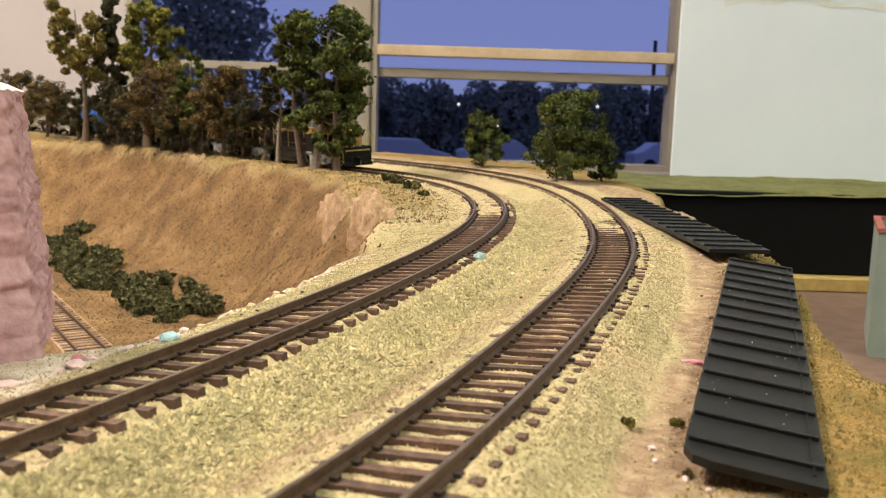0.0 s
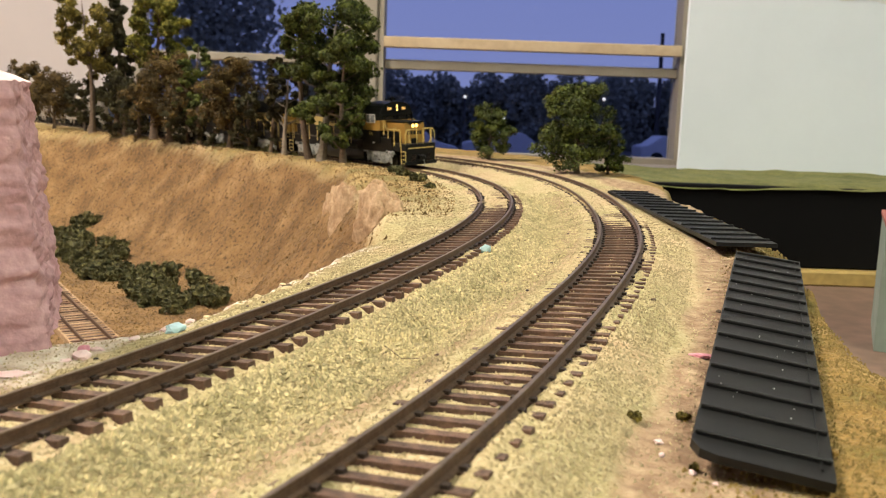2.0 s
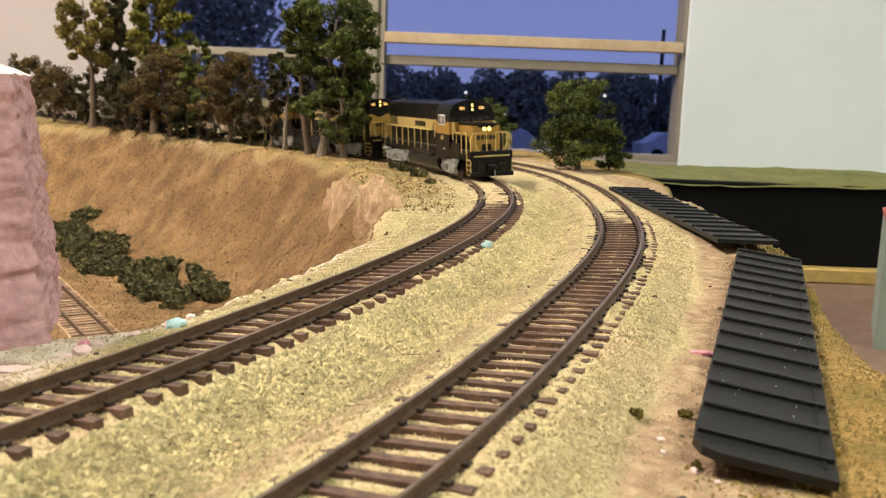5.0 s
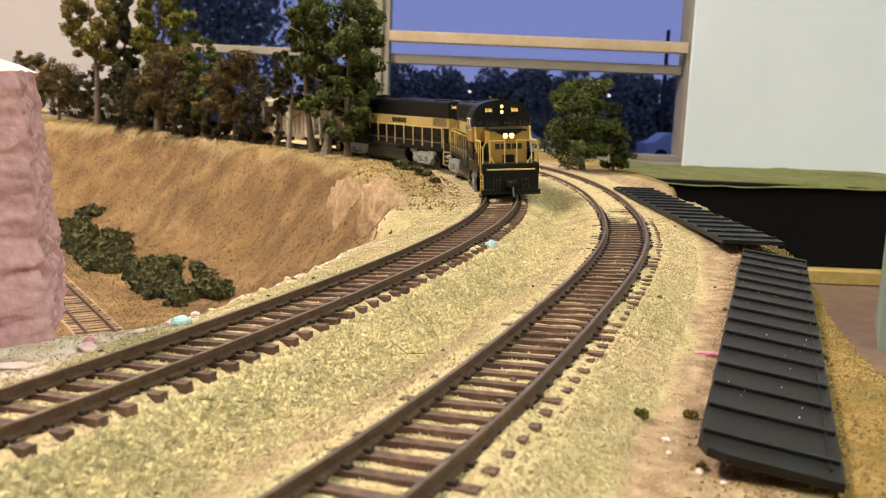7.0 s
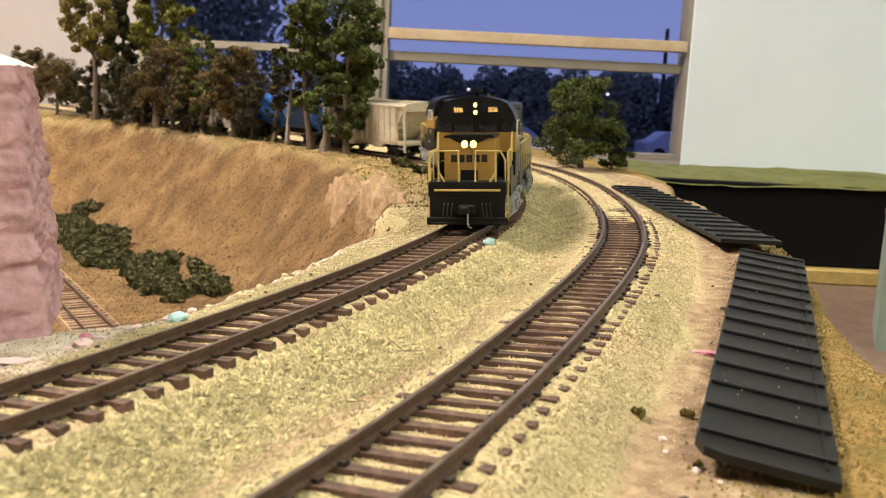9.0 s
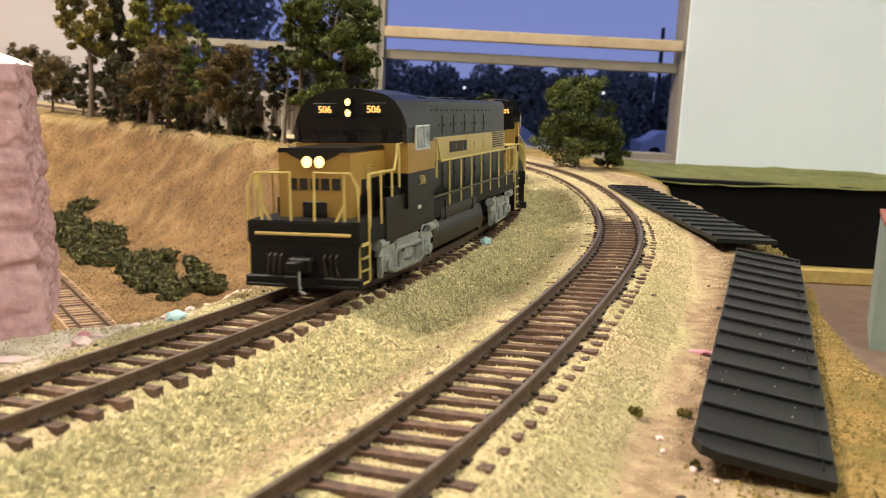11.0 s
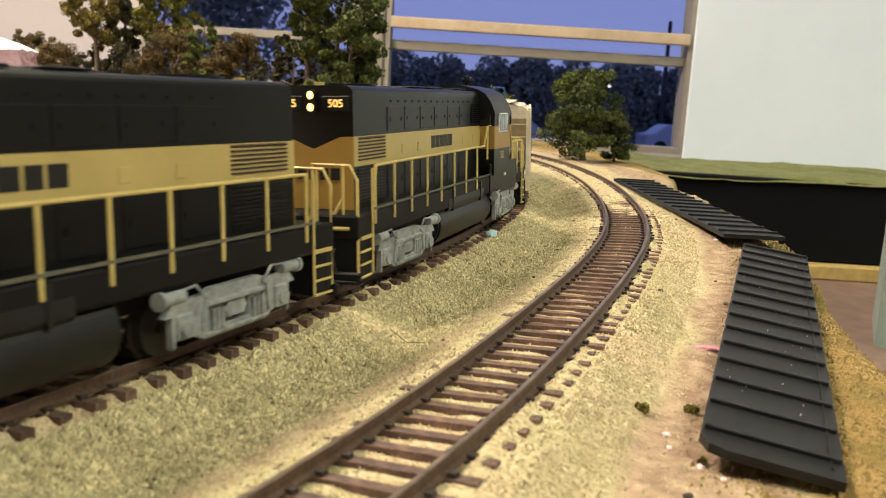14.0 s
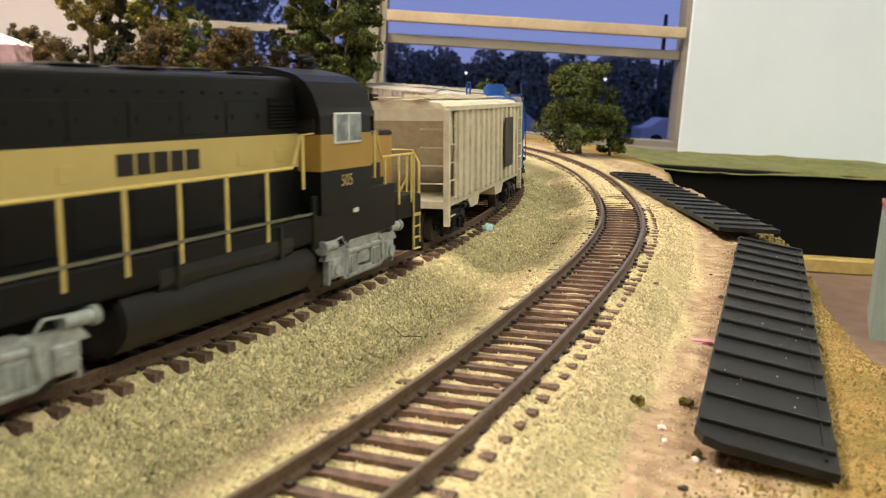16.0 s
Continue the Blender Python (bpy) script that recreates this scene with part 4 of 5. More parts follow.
def grass_strip():
    gx, gy = np.arange(0.04, 1.86, 0.012), np.arange(0.925, 1.30, 0.010)
    X, Y = np.meshgrid(gx, gy)
    z = -0.0165 + 0.003 * value_noise(X, Y, 18, 31) + 0.0015 * value_noise(X, Y, 60, 32) - 0.004 * smooth01((0.945 - Y) / 0.02) - 0.007 * smooth01((Y - 0.95) / 0.25)
    nx, ny = len(gx), len(gy)
    idx = np.arange(nx * ny).reshape(ny, nx)
    quads = np.stack([idx[:-1, :-1], idx[:-1, 1:], idx[1:, 1:], idx[1:, :-1]], -1).reshape(-1, 4)
    m = mat("grass_flock", (0.155, 0.155, 0.048), (0.085, 0.095, 0.026), 0.95, 0, 35, 0.8, 900, fine=0.5)
    ob = from_lists("grass_strip", np.stack([X.ravel(), Y.ravel(), z.ravel()], 1).tolist(), quads.tolist(), m, smooth=True)
    tagged(ob, "green flocked grass strip on the far layout section", "grass", kind="structure")


grass_strip()
board = empty("backdrop_board", "pale blue painted backdrop board standing behind the grass", "backdrop board")
bm = bmesh.new()
box(bm, (0.305, 1.25, -0.03), (1.9, 1.258, 0.42), 0.001)
part("board", bm, BOARD, board)
bm = bmesh.new()
lower = [(x, 0.205 + 0.004 * math.sin(x * 31) + 0.003 * math.sin(x * 83 + 1)) for x in np.arange(0.36, 1.88, 0.012)]
plate(bm, lower + [(x, z + 0.010 + 0.003 * math.sin(x * 57)) for x, z in lower[::-1]], 1.2494, 1.2497)
part("water_stain", bm, STAIN, board, "brownish wavy stain")


def open_box():
    """The grey-green card building without a roof on the lower board."""
    top = empty("card_building", "grey-teal card building shell with a dull red rim", "model building", m=pose(0.3134, 0.66, -0.1158, 0, 0, -23))
    w, d, h, t = 0.12, 0.10, 0.092, 0.004
    for name, lo, hi in (("side_wall", (0, 0, 0), (t, d, h)), ("side_wall", (w - t, 0, 0), (w, d, h)), ("front_wall", (t, 0, 0), (w - t, t, h)), ("back_wall", (t, d - t, 0), (w - t, d, h))):
        bm = bmesh.new()
        box(bm, lo, hi)
        part(name, bm, BOXTEAL, top)
    for lo, hi in (((-0.001, -0.001, h), (t, d + 0.001, h + 0.003)), ((t, -0.001, h), (w, t, h + 0.003)), ((t, d - t, h), (w, d + 0.001, h + 0.003))):
        bm = bmesh.new()
        box(bm, lo, hi)
        part("rim", bm, BOXRED, top)


open_box()

# ---- the room ----
def slab(name, lo, hi, material, label, category):
    bm = bmesh.new()
    box(bm, lo, hi)
    return tagged(part(name, bm, material), label, category, kind="structure")


slab("floor", (-2.6, -2.6, -1.15), (2.6, 2.1, -1.05), CONCRETE, "grey vinyl floor of the room", "floor")
slab("ceiling", (-2.6, -2.6, 1.56), (2.6, 2.1, 1.66), WALLP, "off-white ceiling of the room", "ceiling")
slab("wall_west", (-2.6, -2.6, -1.05), (-2.5, 2.0, 1.56), WALLP, "off-white painted wall", "wall")
slab("wall_east", (2.5, -2.6, -1.05), (2.6, 2.0, 1.56), WALLP, "off-white painted wall", "wall")
slab("wall_south", (-2.5, -2.6, -1.05), (2.5, -2.5, 1.56), WALLP, "off-white painted wall", "wall")
wall = empty("wall_north", "off-white window wall with two windows", "wall", kind="structure")
for lo, hi in (((-2.6, 2.0, -1.05), (-0.685, 2.1, 1.56)), ((0.49, 2.0, -1.05), (2.6, 2.1, 1.56)), ((-0.685, 2.0, -1.05), (0.49, 2.1, -0.062)), ((-0.685, 2.0, 1.1), (0.49, 2.1, 1.56))):
    bm = bmesh.new()
    box(bm, lo, hi)
    part("wall_panel", bm, WALLP, wall)


def window(name, x0, x1, z0, z1, bars, label):
    top = empty(name, label, "window", kind="structure")
    for lo, hi in (((x0, 2.0, z0), (x0 + 0.013, 2.07, z1)), ((x1 - 0.013, 2.0, z0), (x1, 2.07, z1)), ((x0 + 0.013, 2.0, z0), (x1 - 0.013, 2.07, z0 + 0.012)), ((x0 + 0.013, 2.0, z1 - 0.03), (x1 - 0.013, 2.07, z1))):
        bm = bmesh.new()
        box(bm, lo, hi, 0.001)
        part("window_frame", bm, DULLTRIM, top)
    for za, zb, y, m in bars:
        bm = bmesh.new()
        box(bm, (x0 + 0.013, y, za), (x1 - 0.013, y + 0.025, zb), 0.002)
        part("transom", bm, m, top)
    bm = bmesh.new()
    box(bm, (x0 + 0.0131, 2.055, z0 + 0.012), (x1 - 0.0131, 2.058, z1 - 0.03))
    pane = part("pane", bm, GLASS, top)
    pane.visible_shadow = False


window("window_1", -0.165, 0.490, -0.062, 1.1, ((0.166, 0.189, 1.985, WOODTRIM), (0.122, 0.143, 2.02, DULLTRIM)), "large window with a pale wooden transom at dusk")
window("window_2", -0.685, -0.225, -0.062, 1.1, ((0.128, 0.145, 2.0, DULLTRIM),), "window with a beige frame behind the trees at dusk")
bm = bmesh.new()
box(bm, (-0.2245, 1.99, -0.062), (-0.1655, 2.08, 1.1), 0.003)
tagged(part("window_post", bm, DULLTRIM), "beige post between the two windows", "window post", kind="structure")

# ---- outside, at dusk ----
bm = bmesh.new()
box(bm, (-400, 2.6, -3.0), (400, 900, -2.6))
tagged(part("street_ground", bm, NIGHT), "dark asphalt parking ground outside at dusk", "ground", kind="structure")


def far_wood(x0, x1, y, base, lo, hi, seed, thick, flake):
    rng = np.random.RandomState(seed)
    centres = []
    for i in range(240):
        x = rng.uniform(x0, x1)
        h = lo + (hi - lo) * (0.5 + 0.5 * value_noise(np.array([x]), np.array([0.0]), 0.22, seed)[0])
        centres.append((x, y + rng.uniform(-2, 2), base + rng.uniform(0, 1) * (h - base), rng.uniform(0.7, 1.4)))
    v, f = leaves(centres, thick, 1.0, flake, rng)
    ob = from_lists("far_trees", v.tolist(), f.tolist(), NIGHTTREE)
    tagged(ob, "dark blurred row of trees outside at dusk, haze in its colour", "trees", kind="stuff")


# Both woods carry the haze in their pale leaf colour.
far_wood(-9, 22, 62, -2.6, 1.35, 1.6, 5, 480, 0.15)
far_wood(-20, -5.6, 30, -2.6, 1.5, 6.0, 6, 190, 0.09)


def parked_car(x, y, turn):
    top = empty("parked_car", "pale parked car outside at dusk", "car", "parked cars", m=pose(x, y, -2.6, 0, 0, turn))
    bm = bmesh.new()
    plate(bm, [(-2.1, 0.35), (2.1, 0.35), (2.15, 0.75), (1.3, 0.95), (0.7, 1.40), (-1.1, 1.42), (-1.7, 0.98), (-2.15, 0.9)], -0.85, 0.85)
    bmesh.ops.bevel(bm, geom=list(bm.edges), offset=0.06, segments=2, affect="EDGES")
    part("body", bm, CARWHITE, top)
    for a in (-1.35, 1.35):
        for s in (-0.8, 0.8):
            bm = bmesh.new()
            cyl(bm, (a, s - 0.1, 0.33), (a, s + 0.1, 0.33), 0.33, 16)
            part("wheel", bm, FRAMEBLK, top)


for x, y, turn in ((-1.9, 41, 4), (2.6, 43, 0), (11.2, 46, 5), (14.8, 47, -4)):
    parked_car(x, y, turn)


def street_lamp(x, y, z):
    top = empty("street_lamp", "lit street lamp on a pole outside", "street lamp", "street lamps", m=pose(x, y, -2.6))
    bm = bmesh.new()
    cyl(bm, (0, 0, 0), (0, 0, z + 2.6), 0.06, 8, 0.04)
    part("pole", bm, NIGHT, top)
    bm = bmesh.new()
    bmesh.ops.create_icosphere(bm, subdivisions=2, radius=0.075, matrix=Matrix.Translation((0, -0.15, z + 2.6)))
    part("lamp_head", bm, LAMPGLOW, top)


street_lamp(8.0, 50, 0.55)
street_lamp(0.6, 50, 0.45)
street_lamp(2.7, 50, -0.65)
bm = bmesh.new()
cyl(bm, (13.1, 60, -2.6), (13.1, 60, 4.9), 0.16, 8, 0.12)
tagged(part("utility_pole", bm, NIGHT), "dark utility pole outside at dusk", "utility pole")


# ---- the train ----
def sideframe(bm, side, k=1.0):
    """A cast truck side with journal boxes, spring group and brake cylinder, in millimetres."""
    y = side * 14.2
    y0, y1 = min(y, y + side * 1.6), max(y, y + side * 1.6)
    plate(bm, [(-18, 8.2), (-16.5, 10.4), (-8, 10.8), (-6.5, 11.6), (6.5, 11.6), (8, 10.8), (16.5, 10.4), (18, 8.2), (9.5, 8.0), (7.6, 9.2), (-7.6, 9.2), (-9.5, 8.0)], y0, y1)
    plate(bm, [(-10.4, 3.4), (-8.6, 2.2), (8.6, 2.2), (10.4, 3.4), (10.4, 8.4), (8.2, 8.4), (7.4, 4.2), (-7.4, 4.2), (-8.2, 8.4), (-10.4, 8.4)], y0, y1)
    plate(bm, [(-2.2, 5.0), (2.2, 5.0), (3.0, 6.6), (2.2, 8.2), (-2.2, 8.2), (-3.0, 6.6)], y0, y1)
    for x in (-5.6, 5.6):
        box(bm, (x - 2.0, min(y0 + side * 0.3, y1 + side * -0.3), 4.0), (x + 2.0, max(y0 + 0.3, y1 - 0.3), 9.4))
    for x in (-7.9, 7.9):
        cyl(bm, (x, y1 if side > 0 else y0, 10.2), (x, (y1 if side > 0 else y0) + side * 0.5, 10.2), 0.5, 8)
    for x in (-10.9, 10.9):
        box(bm, (x - 0.45, y0, 3.4), (x + 0.45, y1, 9.0), 0.15)
    for x in (-13.5, 13.5):
        box(bm, (x - 1.9, y0 - 0.5 if side < 0 else y0, 3.6), (x + 1.9, y1 if side < 0 else y1 + 0.5, 8.4), 0.35)
        cyl(bm, (x, y1 if side > 0 else y0, 5.6), (x, (y1 if side > 0 else y0) + side * 1.1, 5.6), 1.5, 12)
    yy = y1 if side > 0 else y0
    for x in (-6.8, -5.6, -4.4, 4.4, 5.6, 6.8):
        box(bm, (x - 0.32, min(yy, yy + side * 0.8), 3.6), (x + 0.32, max(yy, yy + side * 0.8), 7.6))
    box(bm, (-8, min(yy, yy + side * 0.7), 8.2), (8, max(yy, yy + side * 0.7), 9.4), 0.3)
    box(bm, (-8.5, min(yy, yy + side * 0.6), 2.6), (8.5, max(yy, yy + side * 0.6), 3.5), 0.2)
    for x, d in ((-12, -1), (12, 1)):
        cyl(bm, (x + d * 1.5, yy - side * 0.2, 11.6), (x + d * 6.4, yy - side * 0.2, 11.6), 1.25, 12)
        cyl(bm, (x + d * 6.4, yy - side * 0.2, 11.6), (x + d * 7.2, yy - side * 0.2, 11.6), 1.7, 12)
        tube(bm, [(x - d * 3.5, yy, 10.5), (x - d * 1.5, yy, 12.9), (x + d * 1.5, yy, 12.6)], 0.28)
        box(bm, (x + d * 3.9 - 0.35, y0, 2.2), (x + d * 3.9 + 0.35, y1, 8.4), 0.1)
        tube(bm, [(x - d * 2.8, yy + side * 0.3, 4.0), (x - d * 3.6, yy + side * 0.3, 9.6)], 0.35)


def truck(parent, x, frame_material, small=False):
    bm = bmesh.new()
    box(bm, (-12, -13, 5.5), (12, 13, 9.5), 0.6)
    t = part("truck", scaled(bm), FRAMEBLK, parent, "truck with cast side frames")
    for side in (-1, 1):
        bm = bmesh.new()
        sideframe(bm, side)
        bmesh.ops.scale(bm, vec=(0.72, 0.9, 0.82) if small else (1.18, 1.0, 1.0), verts=bm.verts)
        part("side_frame", scaled(bm), frame_material, t)
    for wx in ((-16.0, 16.0) if not small else (-10, 10)):
        bm = bmesh.new()
        r = 5.5 if not small else 4.8
        cyl(bm, (0, -11, 0), (0, 11, 0), 1.1, 10)
        for s in (-1, 1):
            cyl(bm, (0, s * 7.9, 0), (0, s * 10.4, 0), r - 0.3, 24)
            cyl(bm, (0, s * 7.3, 0), (0, s * 8.0, 0), r + 0.4, 24)
        w = part("wheelset", scaled(bm), WHEEL, t)
        w.matrix_basis = pose(wx * MM, 0, (r - 0.3) * MM)
    t.matrix_basis = pose(x * MM, 0, 0)
    return t


def hood_outline(h, z0, z1, r):
    pts = [(-h, z0), (h, z0)]
    for k in range(6):
        a = math.pi / 2 * k / 5
        pts.append((h - r + r * math.cos(a), z1 - r * 0.6 + r * 0.6 * math.sin(a)))
    for k in range(6):
        a = math.pi / 2 + math.pi / 2 * k / 5
        pts.append((-h + r + r * math.cos(a), z1 - r * 0.6 + r * 0.6 * math.sin(a)))
    return pts


def arch_outline(h, z0, ze, zt, n=14):
    pts = [(-h, z0), (h, z0), (h, ze)]
    for k in range(1, n):
        a = math.pi * k / n
        pts.append((h * math.cos(a), ze + (zt - ze) * math.sin(a) ** 1.1))
    pts.append((-h, ze))
    return pts


def word_bars(parent, m, widths, height, gap, material):
    """A painted word as plain bars."""
    x = -(sum(widths) + gap * (len(widths) - 1)) / 2
    for w in widths:
        bm = bmesh.new()
        box(bm, (x, -height / 2, -0.05), (x + w, height / 2, 0.08))
        ob = part("lettering_bar", scaled(bm), material, parent)
        ob.matrix_basis = m
        x += w + gap


def rail_post(parent, x, y, z0, z1, name="stanchion"):
    bm = bmesh.new()
    box(bm, (x - 0.42, y - 0.25, z0), (x + 0.42, y + 0.25, z1), 0.1)
    part(name, scaled(proportion(bm)), YELLOW, parent)


RX_OLD, RX_NEW = (-97, -88, 32.5, 57, 84.5, 97), (-95, -86, 36, 61.0, 87, 95)
RZ_OLD, RZ_NEW = (0, 13, 16, 27.2, 33.4, 36.4, 43.2, 44, 48.6, 51.6, 56), (0, 13, 19.3, 30.4, 37.3, 37.9, 43.6, 44.5, 50.6, 52.3, 57)


def px_(x):
    return float(np.interp(x, RX_OLD, RX_NEW)) if abs(x) < 97 else x - math.copysign(2, x)


def pz_(z):
    return float(np.interp(z, RZ_OLD, RZ_NEW))


def proportion(bm):
    """Brings the body to the true heights and lengths of its parts."""
    for v in bm.verts:
        v.co.x, v.co.z = px_(v.co.x), pz_(v.co.z)
    return bm


def locomotive(number, label):
    top = empty("diesel_locomotive", label, "locomotive", "locomotives")
    P = lambda name, bm, m, par=top, lab="", smooth=False: part(name, scaled(proportion(bm)), m, par, lab, smooth)
    # frame, walkway and tank
    bm = bmesh.new()
    box(bm, (-97, -15.6, 13.0), (97, 15.6, 16.0), 0.3)
    box(bm, (-84, -11, 9.0), (84, 11, 13.0), 0.3)
    P("frame", bm, FRAMEBLK)
    for s in (-1, 1):
        bm = bmesh.new()
        box(bm, (-88, s * 15.75 - 0.25, 16.4), (30, s * 15.75 + 0.25, 17.0))
        P("walkway_edge", bm, DECKEDGE, lab="dusty grey-tan walkway edge")
        bm = bmesh.new()
        box(bm, (30, s * 15.5 - 0.5, 11.5), (74, s * 15.5 + 0.5, 20.5), 0.3)
        P("cab_sill", bm, BLACK)
        bm = bmesh.new()
        cyl(bm, (-31, s * 9.3, 8.0), (31, s * 9.3, 8.0), 6.6, 48)
        cyl(bm, (-31.5, s * 9.3, 8.0), (-31, s * 9.3, 8.0), 5.9, 48)
        t = P("fuel_tank", bm, TANKBLK, lab="black cylindrical fuel tank")
        bm = bmesh.new()
        cyl(bm, (-32.2, s * 9.6, 12.2), (-31.2, s * 9.6, 12.2), 0.5, 8)
        P("red_cap", bm, REDLENS, t)
        bm = bmesh.new()
        cyl(bm, (-22, s * 13.6, 13.4), (22, s * 13.6, 13.4), 2.2, 16)
        for x in (-17, 17):
            box(bm, (x - 0.6, s * 13.6 - 2.4, 11.6), (x + 0.6, s * 13.6 + 2.4, 15.6))
        P("air_reservoir", bm, TANKBLK)
    # long hood
    bm = bmesh.new()
    prism(bm, hood_outline(10.8, 16, 48.6, 2.6), -88, 32.5)
    hood = P("long_hood", bm, BLACK, lab="black long hood with a gold band")
    for s in (-1, 1):
        bm = bmesh.new()
        box(bm, (-88.1, s * 10.9 - 0.18, 27.2), (32.4, s * 10.9 + 0.18, 36.4))
        band = P("gold_band", bm, GOLD, hood, "gold painted band")
        word_bars(top, pose(-12 * MM, s * 11.15 * MM, 34.2 * MM, 90, 0, 0 if s < 0 else 180), (4.2, 3.6, 4.0, 3.6, 4.0), 3.8, 0.8, LETTERING)
        for k in range(9):
            bm = bmesh.new()
            box(bm, (-85.5, s * 11.1 - 0.2, 28.4 + 0.8 * k), (-66.5, s * 11.1 + 0.2, 28.75 + 0.8 * k))
            P("louvre", bm, SPIKE, hood)
        for k in range(11):
            bm = bmesh.new()
            box(bm, (-85.5, s * 10.9 - 0.25, 17.4 + 0.85 * k), (-66.5, s * 10.9 + 0.25, 17.85 + 0.85 * k))
            P("grille_slat", bm, BLACK, hood)
        for i, x in enumerate((-58, -44, -30, -16, -2, 12)):
            bm = bmesh.new()
            box(bm, (x - 6.4, s * 10.9 - 0.12, 37.4), (x + 6.4, s * 10.9 + 0.12, 44.6), 0.1)
            for dx in (-4.6, 4.2):
                box(bm, (x + dx, s * 11.0 - 0.2, 40.6), (x + dx + 0.9, s * 11.0 + 0.2, 41.8))
            P("hood_door", bm, BLACK, hood)
            bm = bmesh.new()
            box(bm, (x - 6.4, s * 10.9 - 0.12, 17.2), (x + 6.4, s * 10.9 + 0.12, 26.4), 0.1)
            box(bm, (x + 4.6, s * 11.0 - 0.2, 21), (x + 5.2, s * 11.0 + 0.2, 22.6))
            P("hood_door", bm, BLACK, hood)
        # Flat near-black sheet on the hood paints the shade behind the slats.
        bm = bmesh.new()
        box(bm, (20.5, s * 10.88 - 0.06, 37.9), (31.0, s * 10.88 + 0.06, 45.0))
        P("louvre_recess", bm, FASCIA, hood, "flat dark panel for the shade behind the louvres")
        for k in range(7):
            bm = bmesh.new()
            box(bm, (21, s * 10.95 - 0.2, 38.4 + 0.9 * k), (30.5, s * 10.95 + 0.2, 38.85 + 0.9 * k))
            P("louvre", bm, BLACK, hood)
    bm = bmesh.new()
    box(bm, (-40, -6.5, 48.2), (24, 6.5, 49.3), 0.4)
    P("roof_hatch", bm, BLACK, hood)
    bm = bmesh.new()
    cyl(bm, (-66, 0, 48), (-66, 0, 49.6), 8.2, 28)
    cyl(bm, (-66, 0, 49.6), (-66, 0, 49.9), 7.0, 28)
    P("radiator_fan", bm, BLACK, hood)
    bm = bmesh.new()
    box(bm, (2, -3, 49.2), (12, 3, 50.8), 0.4)
    P("exhaust_outlet", bm, FRAMEBLK, hood)
    # long hood end: gold field under a black notch
    bm = bmesh.new()
    plate(bm, [(-10.9, 16.2), (10.9, 16.2), (10.9, 36.4), (7.5, 36.0), (0, 31.0), (-7.5, 36.0), (-10.9, 36.4)], 0, 0.5)
    bmesh.ops.rotate(bm, cent=(0, 0, 0), matrix=Matrix.Rotation(radians(90), 3, "Z"), verts=bm.verts)
    bmesh.ops.translate(bm, vec=(-88.05, 0, 0), verts=bm.verts)
    P("gold_end_panel", bm, ORANGE, hood, "gold end panel with a notched top")
    word_bars(top, pose(px_(-88.75) * MM, 0, 28.5 * MM, 90, 0, -90), (2.5, 2.3, 2.4, 2.3, 2.4), 3.0, 0.7, LETTERING)
    # nose
    bm = bmesh.new()
    prism(bm, hood_outline(10.1, 16, 33.4, 3.0), 57, 84.5)
    nose = P("nose", bm, ORANGE, lab="gold short nose hood")
    bm = bmesh.new()
    prism(bm, [(y * 1.012, z) for y, z in hood_outline(10.1, 32.4, 33.75, 2.0)], 57.2, 84.9)
    P("nose_top", bm, BLACK, nose, "black nose top")
    bm = bmesh.new()
    plate(bm, [(-9.6, 33.5), (9.6, 33.5), (6.2, 31.6), (3.2, 30.4), (1.2, 29.9), (-1.2, 29.9), (-3.2, 30.4), (-6.2, 31.6)], 0, 0.3)
    bmesh.ops.rotate(bm, cent=(0, 0, 0), matrix=Matrix.Rotation(radians(90), 3, "Z"), verts=bm.verts)
    bmesh.ops.translate(bm, vec=(84.85, 0, 0), verts=bm.verts)
    P("nose_notch", bm, BLACK, nose)
    for s in (-1, 1):
        bm = bmesh.new()
        box(bm, (57.3, s * 10.1 - 0.25, 16.2), (76.5, s * 10.1 + 0.25, 25.6), 0.1)
        box(bm, (76.3, s * 10.1 - 0.25, 16.2), (80.0, s * 10.1 + 0.25, 21.5), 0.1)
        P("nose_side_panel", bm, BLACK, nose, "black lower side of the nose")
        bm = bmesh.new()
        box(bm, (58.2, s * 13.4 - 1.6, 15.2), (66.0, s * 13.4 + 1.6, 22.6), 0.4)
        P("battery_box", bm, BLACK, nose)
    word_bars(top, pose(px_(84.6) * MM, 0, 28.0 * MM, 90, 0, 90), (2.5, 2.3, 2.4, 2.3, 2.4), 3.0, 0.7, LETTERING)
    bm = bmesh.new()
    box(bm, (84.3, -3.4, 16), (85.2, 3.4, 20.2), 0.2)
    P("nose_hatch", bm, BLACK, nose)
    for s in (-1, 1):
        for k in range(5):
            bm = bmesh.new()
            box(bm, (69, s * 10.2 - 0.15, 26 + 0.7 * k), (73, s * 10.2 + 0.15, 26.3 + 0.7 * k))
            P("louvre", bm, GOLD, nose)
    for y in (-1.75, 1.75):
        bm = bmesh.new()
        cyl(bm, (84.3, y, 30.2), (85.3, y, 30.2), 1.5, 16)
        h = P("headlight", bm, FRAMEBLK, nose)
        bm = bmesh.new()
        cyl(bm, (85.2, y, 30.2), (85.6, y, 30.2), 1.35, 16)
        P("lens", bm, LENS, h, "lit warm white lens")
    # cab
    bm = bmesh.new()
    prism(bm, arch_outline(16.8, 16, 40.8, 51.8), 32.5, 57.0)
    cab = P("cab", bm, BLACK, lab="black cab with arched roof and gold band")
    bm = bmesh.new()
    prism(bm, arch_outline(17.2, 40.7, 41.2, 52.4), 31.6, 58.2)
